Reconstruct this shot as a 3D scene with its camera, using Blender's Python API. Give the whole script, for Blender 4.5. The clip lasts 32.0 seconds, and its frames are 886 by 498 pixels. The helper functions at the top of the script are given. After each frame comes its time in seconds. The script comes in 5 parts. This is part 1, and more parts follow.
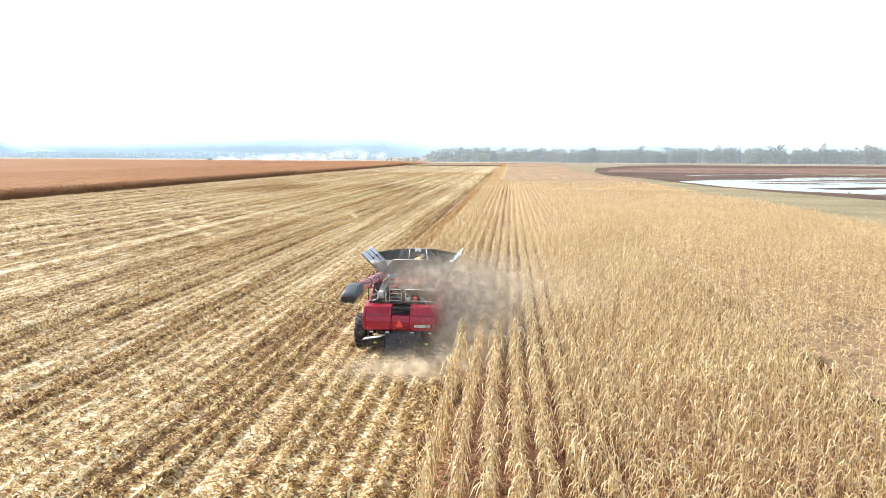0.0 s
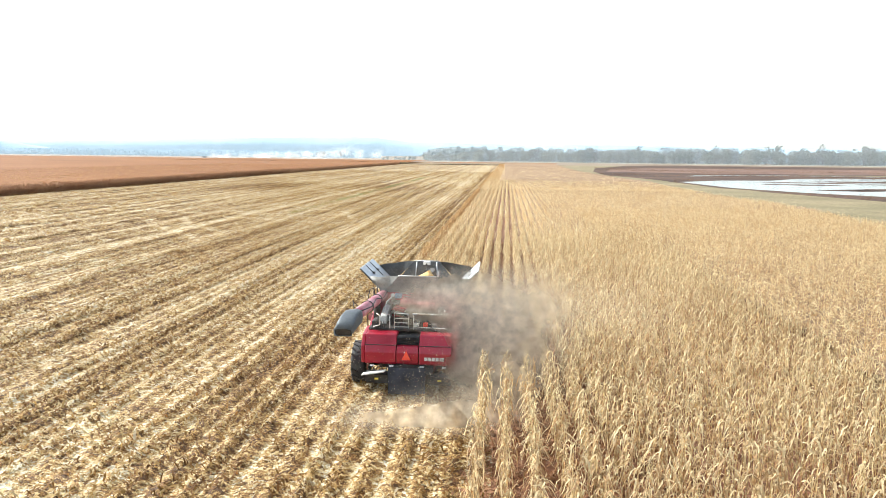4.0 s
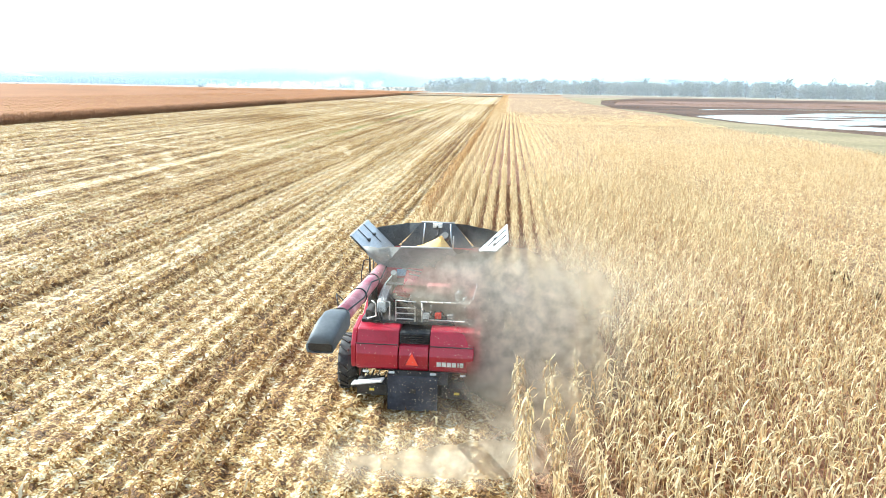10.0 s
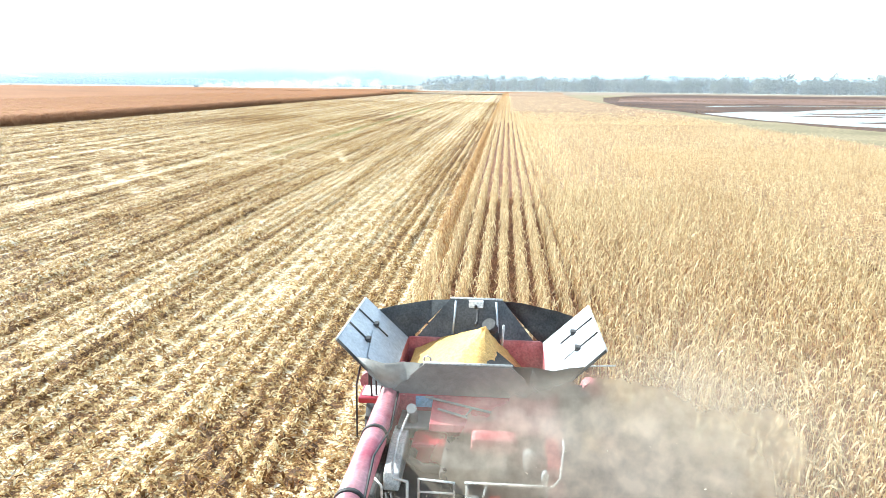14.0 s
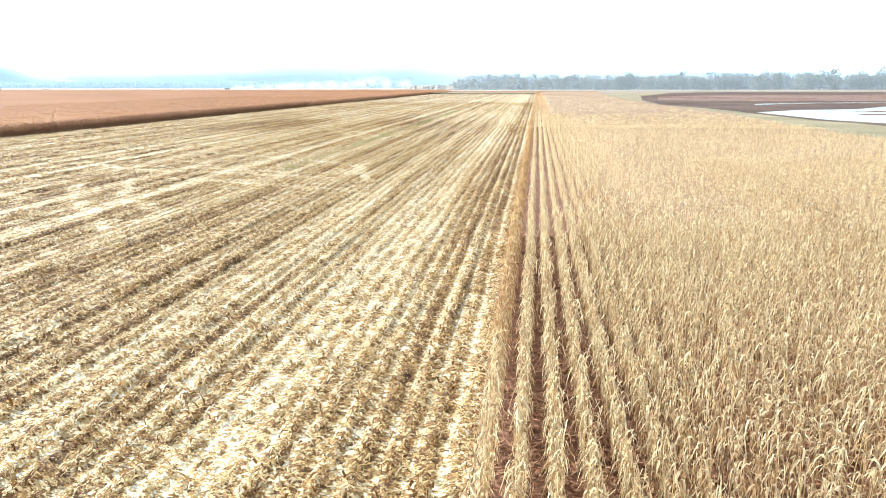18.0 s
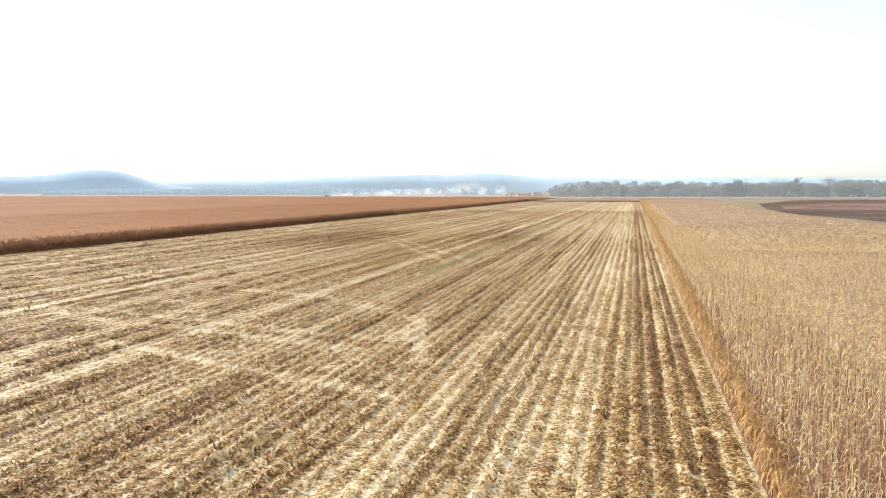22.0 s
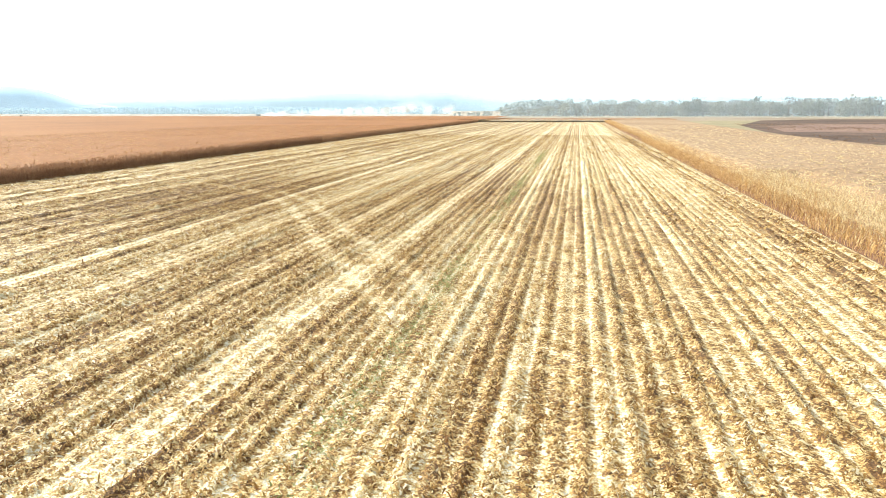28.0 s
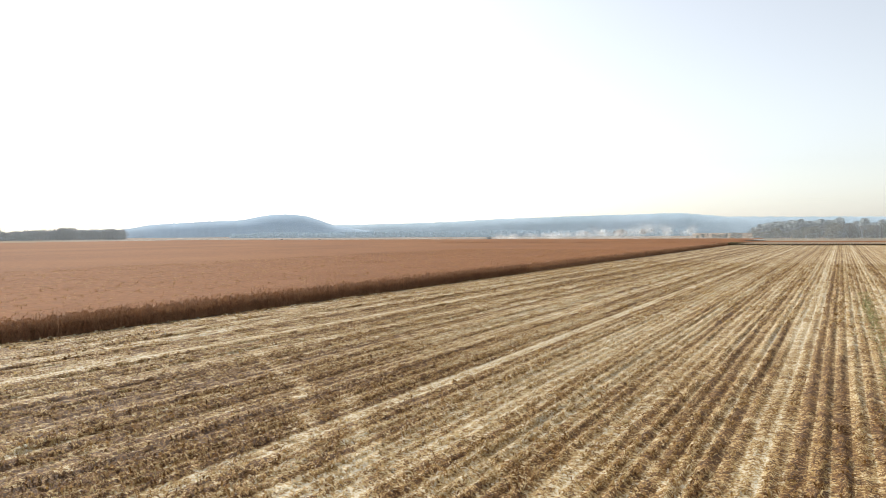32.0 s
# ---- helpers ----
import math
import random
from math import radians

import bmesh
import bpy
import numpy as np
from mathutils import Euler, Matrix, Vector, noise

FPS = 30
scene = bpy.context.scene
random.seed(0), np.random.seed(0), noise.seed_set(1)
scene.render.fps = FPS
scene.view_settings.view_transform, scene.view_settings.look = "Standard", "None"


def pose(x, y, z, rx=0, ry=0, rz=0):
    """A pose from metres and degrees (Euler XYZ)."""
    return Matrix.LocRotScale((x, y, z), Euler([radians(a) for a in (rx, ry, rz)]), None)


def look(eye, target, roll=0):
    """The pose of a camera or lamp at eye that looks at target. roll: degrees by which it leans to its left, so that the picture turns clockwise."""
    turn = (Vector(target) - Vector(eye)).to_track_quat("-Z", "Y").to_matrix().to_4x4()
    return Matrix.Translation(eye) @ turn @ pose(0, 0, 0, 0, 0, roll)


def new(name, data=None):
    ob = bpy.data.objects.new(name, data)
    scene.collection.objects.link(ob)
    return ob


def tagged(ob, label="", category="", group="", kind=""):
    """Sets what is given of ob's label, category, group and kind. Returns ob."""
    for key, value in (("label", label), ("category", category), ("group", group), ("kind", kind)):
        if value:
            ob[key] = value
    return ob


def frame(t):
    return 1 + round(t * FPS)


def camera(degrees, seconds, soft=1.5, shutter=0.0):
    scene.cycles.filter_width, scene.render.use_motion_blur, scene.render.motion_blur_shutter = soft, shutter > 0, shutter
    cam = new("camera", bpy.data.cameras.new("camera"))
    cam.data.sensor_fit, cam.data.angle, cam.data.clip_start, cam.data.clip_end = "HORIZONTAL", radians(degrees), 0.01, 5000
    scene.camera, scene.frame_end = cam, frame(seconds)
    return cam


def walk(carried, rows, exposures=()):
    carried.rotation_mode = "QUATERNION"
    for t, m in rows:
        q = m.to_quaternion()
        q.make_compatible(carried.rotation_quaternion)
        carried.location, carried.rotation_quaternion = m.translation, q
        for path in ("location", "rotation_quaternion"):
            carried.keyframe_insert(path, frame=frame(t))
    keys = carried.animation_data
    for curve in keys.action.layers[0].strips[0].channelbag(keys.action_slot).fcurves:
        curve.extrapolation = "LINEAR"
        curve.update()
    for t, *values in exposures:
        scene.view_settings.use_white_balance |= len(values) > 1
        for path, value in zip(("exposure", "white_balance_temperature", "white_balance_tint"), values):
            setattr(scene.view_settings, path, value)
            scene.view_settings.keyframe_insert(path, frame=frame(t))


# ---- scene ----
cam = camera(65.0, 32.0, soft=0.5)
# seconds, x, y, z, tilt, roll, yaw; the rows run along +y
PATH = [
    (0, 0.00, -30.51, 9.07, 82.36, -0.30, 5.55),
    (0.5, -0.17, -29.62, 9.07, 82.36, -0.30, 5.45),
    (1, -0.46, -28.89, 9.07, 82.37, -0.40, 5.35),
    (2, -0.89, -27.67, 8.93, 82.37, -0.40, 5.35),
    (3, -1.04, -26.42, 8.93, 82.28, -0.50, 5.35),
    (3.5, -1.20, -25.67, 8.93, 82.29, -0.60, 5.25),
    (5.5, -1.61, -22.11, 8.80, 82.11, -0.80, 5.35),
    (6, -1.64, -21.35, 8.80, 77.12, -0.90, 5.35),
    (6.5, -1.79, -20.61, 8.80, 76.73, -1.00, 5.45),
    (7, -1.79, -20.12, 8.80, 76.75, -1.00, 5.45),
    (8, -2.05, -19.18, 8.80, 76.77, -1.00, 5.35),
    (9, -2.30, -18.38, 8.80, 76.70, -0.90, 5.35),
    (10, -2.54, -17.66, 8.80, 76.79, -1.00, 5.35),
    (11, -2.78, -16.95, 8.66, 76.88, -1.00, 5.25),
    (11.5, -2.91, -16.45, 8.66, 76.77, -1.00, 5.25),
    (12, -3.23, -15.42, 8.66, 76.66, -0.90, 5.25),
    (12.5, -3.46, -13.76, 8.66, 76.61, -0.80, 5.15),
    (13, -3.86, -11.84, 8.80, 76.55, -0.70, 5.15),
    (14, -4.32, -8.70, 8.80, 76.65, -0.60, 5.15),
    (14.5, -4.67, -7.33, 8.93, 76.42, -0.50, 5.05),
    (16.5, -5.74, -2.55, 8.93, 76.68, 0.10, 4.95),
    (17, -5.98, -0.83, 9.07, 76.69, 0.10, 4.95),
    (17.5, -6.26, 1.46, 9.21, 76.69, 0.10, 6.05),
    (18, -6.40, 4.00, 9.07, 76.60, 0.10, 7.55),
    (18.5, -6.85, 7.08, 9.21, 76.60, 0.20, 11.65),
    (19, -7.15, 10.17, 9.21, 76.70, 0.30, 14.25),
    (19.5, -7.61, 13.54, 9.21, 76.80, 0.30, 14.75),
    (20, -8.12, 17.32, 9.21, 83.60, 0.00, 15.15),
    (20.5, -8.76, 21.08, 9.21, 85.30, 0.00, 15.25),
    (21, -9.54, 24.97, 9.07, 85.20, 0.00, 15.35),
    (22, -11.50, 33.79, 9.07, 85.20, 0.10, 15.35),
    (23, -13.67, 43.56, 8.66, 85.10, 0.10, 15.55),
    (24, -16.27, 53.42, 8.80, 85.20, -0.10, 15.55),
    (24.5, -17.50, 57.67, 9.21, 85.10, -0.10, 15.65),
    (25, -18.56, 61.53, 9.61, 85.10, -0.10, 15.25),
    (25.5, -19.47, 65.27, 9.48, 85.10, -0.10, 14.15),
    (26, -20.65, 68.98, 9.34, 85.10, -0.10, 12.45),
    (26.5, -21.75, 73.24, 9.34, 85.10, 0.00, 12.45),
    (28.5, -27.59, 94.11, 9.41, 77.44, 0.13, 10.43),
    (29, -28.97, 100.39, 9.43, 78.81, 0.09, 10.46),
    (29.5, -30.28, 107.22, 9.27, 87.64, 0.16, 10.63),
    (30, -31.71, 113.87, 9.18, 88.40, -0.09, 10.72),
    (30.5, -33.00, 120.02, 9.22, 88.39, -0.13, 11.16),
    (31, -34.21, 125.19, 9.15, 88.45, 0.12, 16.97),
    (31.5, -34.56, 129.18, 9.23, 88.54, 0.44, 23.82),
    (32, -35.56, 132.36, 9.23, 88.69, 0.47, 29.81),
]
walk(cam, [(r[0], pose(*r[1:])) for r in PATH], exposures=[(0, 0.65, 6150, 6), (3.5, 0.64, 6150, 4), (5.5, 0.66, 6080, 3), (7, 0.88, 5900, -1), (9, 1.0, 5650, -2), (13, 1.05, 5600, -2), (16.5, 0.94, 5750, 2), (19, 0.88, 5560, 0), (19.5, 0.90, 5650, -1), (20, 0.88, 5750, -1), (20.5, 0.6, 6150, 1), (21, 0.35, 6300, 4), (22, 0.24, 6450, 9), (26, 0.22, 6600, 9), (28.5, 0.85, 6400, -2), (29, 0.82, 6400, -2), (30, 0.25, 6600, 0), (31, 0.0, 6600, 6), (32, -0.27, 6600, 9)])

# World, sun and sky.
SUN_ELEVATION, SUN_TURN = 38.0, -64.0
world = bpy.data.worlds.new("hazy_sky")
scene.world = world
world.use_nodes = True
wn, wl = world.node_tree.nodes, world.node_tree.links
sky = wn.new("ShaderNodeTexSky")
sky.sky_type = "NISHITA"
sky.sun_disc = False
sky.sun_elevation, sky.sun_rotation = radians(SUN_ELEVATION), radians(SUN_TURN)
sky.air_density, sky.dust_density, sky.ozone_density = 1.0, 1.2, 1.0
haze = wn.new("ShaderNodeHueSaturation")   # thick autumn haze: the sky's colour is washed out
haze.inputs["Saturation"].default_value, haze.inputs["Value"].default_value = 0.42, 1.4
wl.new(sky.outputs[0], haze.inputs["Color"])
wl.new(haze.outputs[0], wn["Background"].inputs[0])
wn["Background"].inputs[1].default_value = 0.148
sun = new("sun", bpy.data.lights.new("sun", "SUN"))
sun.data.energy, sun.data.angle, sun.data.color = 5.0, radians(0.6), (1.0, 0.955, 0.88)
sun_way = Vector((math.sin(radians(SUN_TURN)) * math.cos(radians(SUN_ELEVATION)),
                  math.cos(radians(SUN_TURN)) * math.cos(radians(SUN_ELEVATION)), math.sin(radians(SUN_ELEVATION))))
sun.matrix_world = look(sun_way * 300, (0, 0, 0))

# ---- materials ----


def material(name, low, high, scale=3.0, fine=40.0, rough=0.7, metal=0.0, bump=0.0, island=0.0, each=0.0, through_light=0.0,
             stretch=(1, 1, 1), fine_depth=0.35, coat=0.0):
    """A procedural surface: two colours mixed by a broad noise, darkened and lightened by a fine one."""
    m = bpy.data.materials.new(name)
    m.use_nodes = True
    n, l = m.node_tree.nodes, m.node_tree.links
    b = n["Principled BSDF"]
    tc, mp = n.new("ShaderNodeTexCoord"), n.new("ShaderNodeMapping")
    mp.inputs["Scale"].default_value = stretch
    l.new(tc.outputs["Object"], mp.inputs[0])
    broad, small = n.new("ShaderNodeTexNoise"), n.new("ShaderNodeTexNoise")
    broad.inputs["Scale"].default_value, small.inputs["Scale"].default_value = scale, fine
    broad.inputs["Detail"].default_value = small.inputs["Detail"].default_value = 4.0
    for t in (broad, small):
        l.new(mp.outputs[0], t.inputs["Vector"])
    ramp = n.new("ShaderNodeMapRange")
    ramp.inputs[1].default_value, ramp.inputs[2].default_value = 0.32, 0.68
    l.new(broad.outputs[0], ramp.inputs[0])
    fac = ramp.outputs[0]
    if island or each:
        if island:
            src = n.new("ShaderNodeNewGeometry").outputs["Random Per Island"]
        else:
            src = n.new("ShaderNodeObjectInfo").outputs["Random"]
        mixf = n.new("ShaderNodeMix")
        mixf.inputs[0].default_value = island or each
        l.new(fac, mixf.inputs[2])
        l.new(src, mixf.inputs[3])
        fac = mixf.outputs[0]
    mix = n.new("ShaderNodeMix")
    mix.data_type = "RGBA"
    mix.inputs[6].default_value, mix.inputs[7].default_value = (*low, 1), (*high, 1)
    l.new(fac, mix.inputs[0])
    mod = n.new("ShaderNodeMapRange")
    mod.inputs[1].default_value, mod.inputs[2].default_value = 0.3, 0.7
    mod.inputs[3].default_value, mod.inputs[4].default_value = 1 - fine_depth, 1 + fine_depth * 0.6
    l.new(small.outputs[0], mod.inputs[0])
    mul = n.new("ShaderNodeMix")
    mul.data_type, mul.blend_type = "RGBA", "MULTIPLY"
    mul.inputs[0].default_value = 1.0
    l.new(mix.outputs[2], mul.inputs[6])
    l.new(mod.outputs[0], mul.inputs[7])
    l.new(mul.outputs[2], b.inputs["Base Color"])
    b.inputs["Roughness"].default_value, b.inputs["Metallic"].default_value = rough, metal
    b.inputs["Coat Weight"].default_value = coat
    if bump:
        bp = n.new("ShaderNodeBump")
        bp.inputs["Strength"].default_value, bp.inputs["Distance"].default_value = min(1.0, bump * 4), bump * 0.3
        l.new(small.outputs[0], bp.inputs["Height"])
        l.new(bp.outputs[0], b.inputs["Normal"])
    if through_light:
        tr, ms = n.new("ShaderNodeBsdfTranslucent"), n.new("ShaderNodeMixShader")
        l.new(mul.outputs[2], tr.inputs[0])
        ms.inputs[0].default_value = through_light
        l.new(b.outputs[0], ms.inputs[1])
        l.new(tr.outputs[0], ms.inputs[2])
        l.new(ms.outputs[0], n["Material Output"].inputs[0])
    return m


M_SOIL = material("dry_soil", (0.20, 0.14, 0.09), (0.34, 0.25, 0.16), 0.05, 3.0, 0.95, bump=0.1)
M_CORN = material("dry_corn_leaf", (0.41, 0.225, 0.090), (0.93, 0.79, 0.485), 0.15, 8.0, 0.6, island=0.85, through_light=0.55)
# Corn leaf copy for the cut edge, sunlight's gold put into its colour.
M_SUNLIT_CORN = material("sunlit_edge_leaf", (0.27, 0.115, 0.034), (0.80, 0.55, 0.25), 0.3, 8.0, 0.6, island=0.8, through_light=0.45)
# Canopy sheet colour darkened for the shade among the leaves.
M_CANOPY_TAN = material("tan_corn_canopy", (0.25, 0.155, 0.085), (0.33, 0.215, 0.125), 0.02, 1.6, 0.9, bump=0.4, stretch=(1.0, 0.6, 1), fine_depth=0.4)
M_TIP = material("brown_leaf_tip", (0.22, 0.088, 0.027), (0.56, 0.325, 0.125), 0.3, 8.0, 0.7, island=0.8, through_light=0.3)
# Darker corn leaf: the western edge's shade put into its colour; also brown litter.
M_BROWN_SHADED_CORN = material("brown_shaded_corn_leaf", (0.24, 0.105, 0.052), (0.50, 0.28, 0.145), 0.3, 8.0, 0.7, island=0.8, through_light=0.3)
# Western canopy sheet, its colour likewise darkened for shade between leaves.
M_CANOPY = material("dry_corn_canopy", (0.202, 0.077, 0.022), (0.262, 0.108, 0.033), 0.02, 1.6, 0.9, bump=0.15, stretch=(1.0, 0.6, 1), fine_depth=0.35)
# Brown litter with the row gaps' shade put into its colour.
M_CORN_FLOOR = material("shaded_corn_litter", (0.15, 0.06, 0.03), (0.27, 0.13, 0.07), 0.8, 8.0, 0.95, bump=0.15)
M_HUSK = material("ear_husk", (0.62, 0.47, 0.26), (0.80, 0.68, 0.44), 6.0, 40.0, 0.6)
M_STALK = material("dry_corn_stem", (0.45, 0.30, 0.14), (0.64, 0.46, 0.24), 3.0, 30.0, 0.7)
M_RED = material("red_machine_paint", (0.30, 0.006, 0.022), (0.40, 0.012, 0.034), 1.2, 25.0, 0.35, bump=0.004, fine_depth=0.18, coat=0.3)
M_DUSTY_RED = material("dusty_red_paint", (0.42, 0.05, 0.07), (0.60, 0.26, 0.25), 1.8, 18.0, 0.55, fine_depth=0.25)
# Red paled for dust and for the sun's sheen, both put into the colour.
M_AUGER = material("dusty_sunlit_red_tube", (0.40, 0.09, 0.12), (0.58, 0.30, 0.31), 1.5, 16.0, 0.32, fine_depth=0.2, coat=0.6)
M_GREY = material("grey_tank_steel", (0.25, 0.24, 0.225), (0.35, 0.335, 0.31), 1.0, 8.0, 0.6, metal=0.1, fine_depth=0.12)
M_WING = material("galvanised_panel", (0.46, 0.49, 0.52), (0.62, 0.64, 0.66), 1.5, 16.0, 0.45, metal=0.3, fine_depth=0.2)
M_CLOTH = material("rubberised_cloth", (0.07, 0.075, 0.08), (0.14, 0.14, 0.14), 2.5, 25.0, 0.85, bump=0.02)
M_BLACK = material("black_rubber", (0.018, 0.018, 0.02), (0.06, 0.055, 0.05), 3.0, 22.0, 0.75, bump=0.02)
# Black rubber lightened to blue-grey: light on its top put into the colour.
M_SPOUT = material("toplit_rubber_spout", (0.19, 0.205, 0.22), (0.29, 0.305, 0.32), 1.2, 14.0, 0.45, fine_depth=0.1)
M_DARK = material("oily_dark_metal", (0.025, 0.025, 0.028), (0.09, 0.08, 0.07), 3.0, 20.0, 0.6, metal=0.4)
M_PALE = material("pale_painted_steel", (0.55, 0.54, 0.50), (0.74, 0.72, 0.68), 3.0, 25.0, 0.5)
M_WHITE = material("white_plastic", (0.74, 0.74, 0.72), (0.84, 0.84, 0.82), 3.0, 20.0, 0.4)
M_SMV = material("fluorescent_orange_red", (0.85, 0.06, 0.03), (0.95, 0.10, 0.05), 3.0, 30.0, 0.5, fine_depth=0.1)
M_YELLOW = material("yellow_sticker", (0.75, 0.55, 0.05), (0.85, 0.66, 0.10), 5.0, 30.0, 0.5)
M_CURTAIN = material("blue_black_curtain", (0.012, 0.016, 0.03), (0.05, 0.055, 0.075), 2.0, 15.0, 0.6, bump=0.01)
M_BLUE = material("pale_blue_plastic", (0.30, 0.45, 0.62), (0.42, 0.56, 0.70), 3.0, 20.0, 0.4)
M_GRAIN = material("shelled_corn", (0.60, 0.34, 0.085), (0.80, 0.52, 0.17), 14.0, 60.0, 0.6, bump=0.06, fine_depth=0.4)
M_GLASS = material("tinted_cab_glass", (0.01, 0.014, 0.018), (0.02, 0.025, 0.03), 1.0, 5.0, 0.05)
M_SPECK = material("flying_chaff", (0.70, 0.58, 0.38), (0.88, 0.80, 0.62), 1.0, 5.0, 0.9, island=0.6, through_light=0.4)
M_DUST = material("airborne_dust", (0.86, 0.70, 0.51), (0.93, 0.79, 0.61), 0.6, 3.0, 1.0, island=0.5, through_light=0.8)
M_FAR_DUST = material("far_dust", (0.82, 0.79, 0.75), (0.90, 0.88, 0.85), 0.02, 0.2, 1.0, island=0.5, through_light=0.8)
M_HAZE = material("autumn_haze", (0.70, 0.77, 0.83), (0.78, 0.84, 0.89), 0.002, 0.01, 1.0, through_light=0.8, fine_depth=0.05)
M_BARK = material("grey_bark", (0.12, 0.10, 0.085), (0.22, 0.19, 0.16), 1.0, 6.0, 0.9)
# Treeline leaves lightened a little in place of thicker haze.
M_LEAF = material("autumn_leaf_olive", (0.15, 0.165, 0.145), (0.29, 0.285, 0.235), 0.1, 1.0, 0.85, each=0.7, through_light=0.6)
M_LEAF_GREY = material("half_bare_crown", (0.13, 0.13, 0.12), (0.23, 0.22, 0.20), 0.1, 1.0, 0.9, each=0.7, through_light=0.6)
# Far foliage paled and blued: haze put into the base colours.
M_WOOD_FAR = material("haze_paled_woodland", (0.28, 0.325, 0.335), (0.41, 0.45, 0.45), 0.03, 0.3, 0.95, island=0.7, through_light=0.6)
M_LEAF_BLUE = material("haze_paled_grove_crown", (0.20, 0.225, 0.24), (0.31, 0.335, 0.34), 0.1, 1.0, 0.9, each=0.7, through_light=0.6)
M_GRASS = material("dry_green_grass", (0.165, 0.132, 0.058), (0.27, 0.205, 0.105), 0.06, 1.2, 0.9, bump=0.3)
M_MUD = material("brown_marsh_weeds", (0.06, 0.036, 0.027), (0.14, 0.082, 0.055), 0.03, 0.7, 0.9, bump=0.4, fine_depth=0.5)
M_LEVEE = material("pale_levee_grass", (0.23, 0.21, 0.14), (0.33, 0.29, 0.20), 0.02, 0.4, 0.9)
M_FARFIELD = material("far_bare_field", (0.22, 0.165, 0.12), (0.30, 0.235, 0.175), 0.008, 0.2, 0.95)
M_MARSH_WEED = material("dead_marsh_weed", (0.12, 0.065, 0.045), (0.28, 0.18, 0.10), 0.03, 1.0, 0.9, island=0.6, through_light=0.2)
M_RED_WEED = material("rust_red_weeds", (0.13, 0.062, 0.042), (0.23, 0.125, 0.08), 0.02, 0.8, 0.9, bump=0.3, fine_depth=0.5)
M_WEED = material("green_weed", (0.21, 0.215, 0.07), (0.36, 0.34, 0.14), 0.6, 8.0, 0.7, island=0.6, through_light=0.2)
M_WATER = material("shallow_water", (0.09, 0.10, 0.115), (0.14, 0.155, 0.165), 0.02, 0.8, 0.10, bump=0.02, fine_depth=0.1)
for m, gloss in ((M_CANOPY, 0.15), (M_CANOPY_TAN, 0.3), (M_TIP, 0.3), (M_BROWN_SHADED_CORN, 0.3), (M_FARFIELD, 0.1), (M_SOIL, 0.1), (M_LEVEE, 0.1), (M_MUD, 0.2)):      # dull soil and weathered leaves
    m.node_tree.nodes["Principled BSDF"].inputs["Specular IOR Level"].default_value = gloss
M_WATER.node_tree.nodes["Principled BSDF"].inputs["IOR"].default_value = 1.33
M_WATER.node_tree.nodes["Principled BSDF"].inputs["Specular IOR Level"].default_value = 0.32


def veil(m, share):
    """Soft flecks of haze: each one thins out from its middle (the mesh's 'veil_share') to nothing at its rim."""
    n, l = m.node_tree.nodes, m.node_tree.links
    out = n["Material Output"].inputs[0]
    clear, ms, at, mul = n.new("ShaderNodeBsdfTransparent"), n.new("ShaderNodeMixShader"), n.new("ShaderNodeAttribute"), n.new("ShaderNodeMath")
    at.attribute_name = "veil_share"
    mul.operation = "MULTIPLY"
    mul.inputs[1].default_value = share
    soft = n.new("ShaderNodeMapRange")
    soft.interpolation_type = "SMOOTHSTEP"
    l.new(at.outputs["Fac"], soft.inputs[0])
    l.new(soft.outputs[0], mul.inputs[0])
    l.new(mul.outputs[0], ms.inputs[0])
    facing = n.new("ShaderNodeCombineXYZ")      # fixed normal turned up and sunward: every fleck shades as sunlit
    for i, q in enumerate((-0.5, -0.2, 0.84)):
        facing.inputs[i].default_value = q
    away = n.new("ShaderNodeVectorMath")
    away.operation = "SCALE"
    away.inputs["Scale"].default_value = -1.0
    l.new(facing.outputs[0], away.inputs[0])
    l.new(facing.outputs[0], n["Principled BSDF"].inputs["Normal"])
    l.new(away.outputs[0], n["Translucent BSDF"].inputs["Normal"])
    l.new(out.links[0].from_socket, ms.inputs[2])
    l.new(clear.outputs[0], ms.inputs[1])
    l.new(ms.outputs[0], out)


veil(M_DUST, 0.76)
veil(M_FAR_DUST, 0.26)
veil(M_HAZE, 1.0)


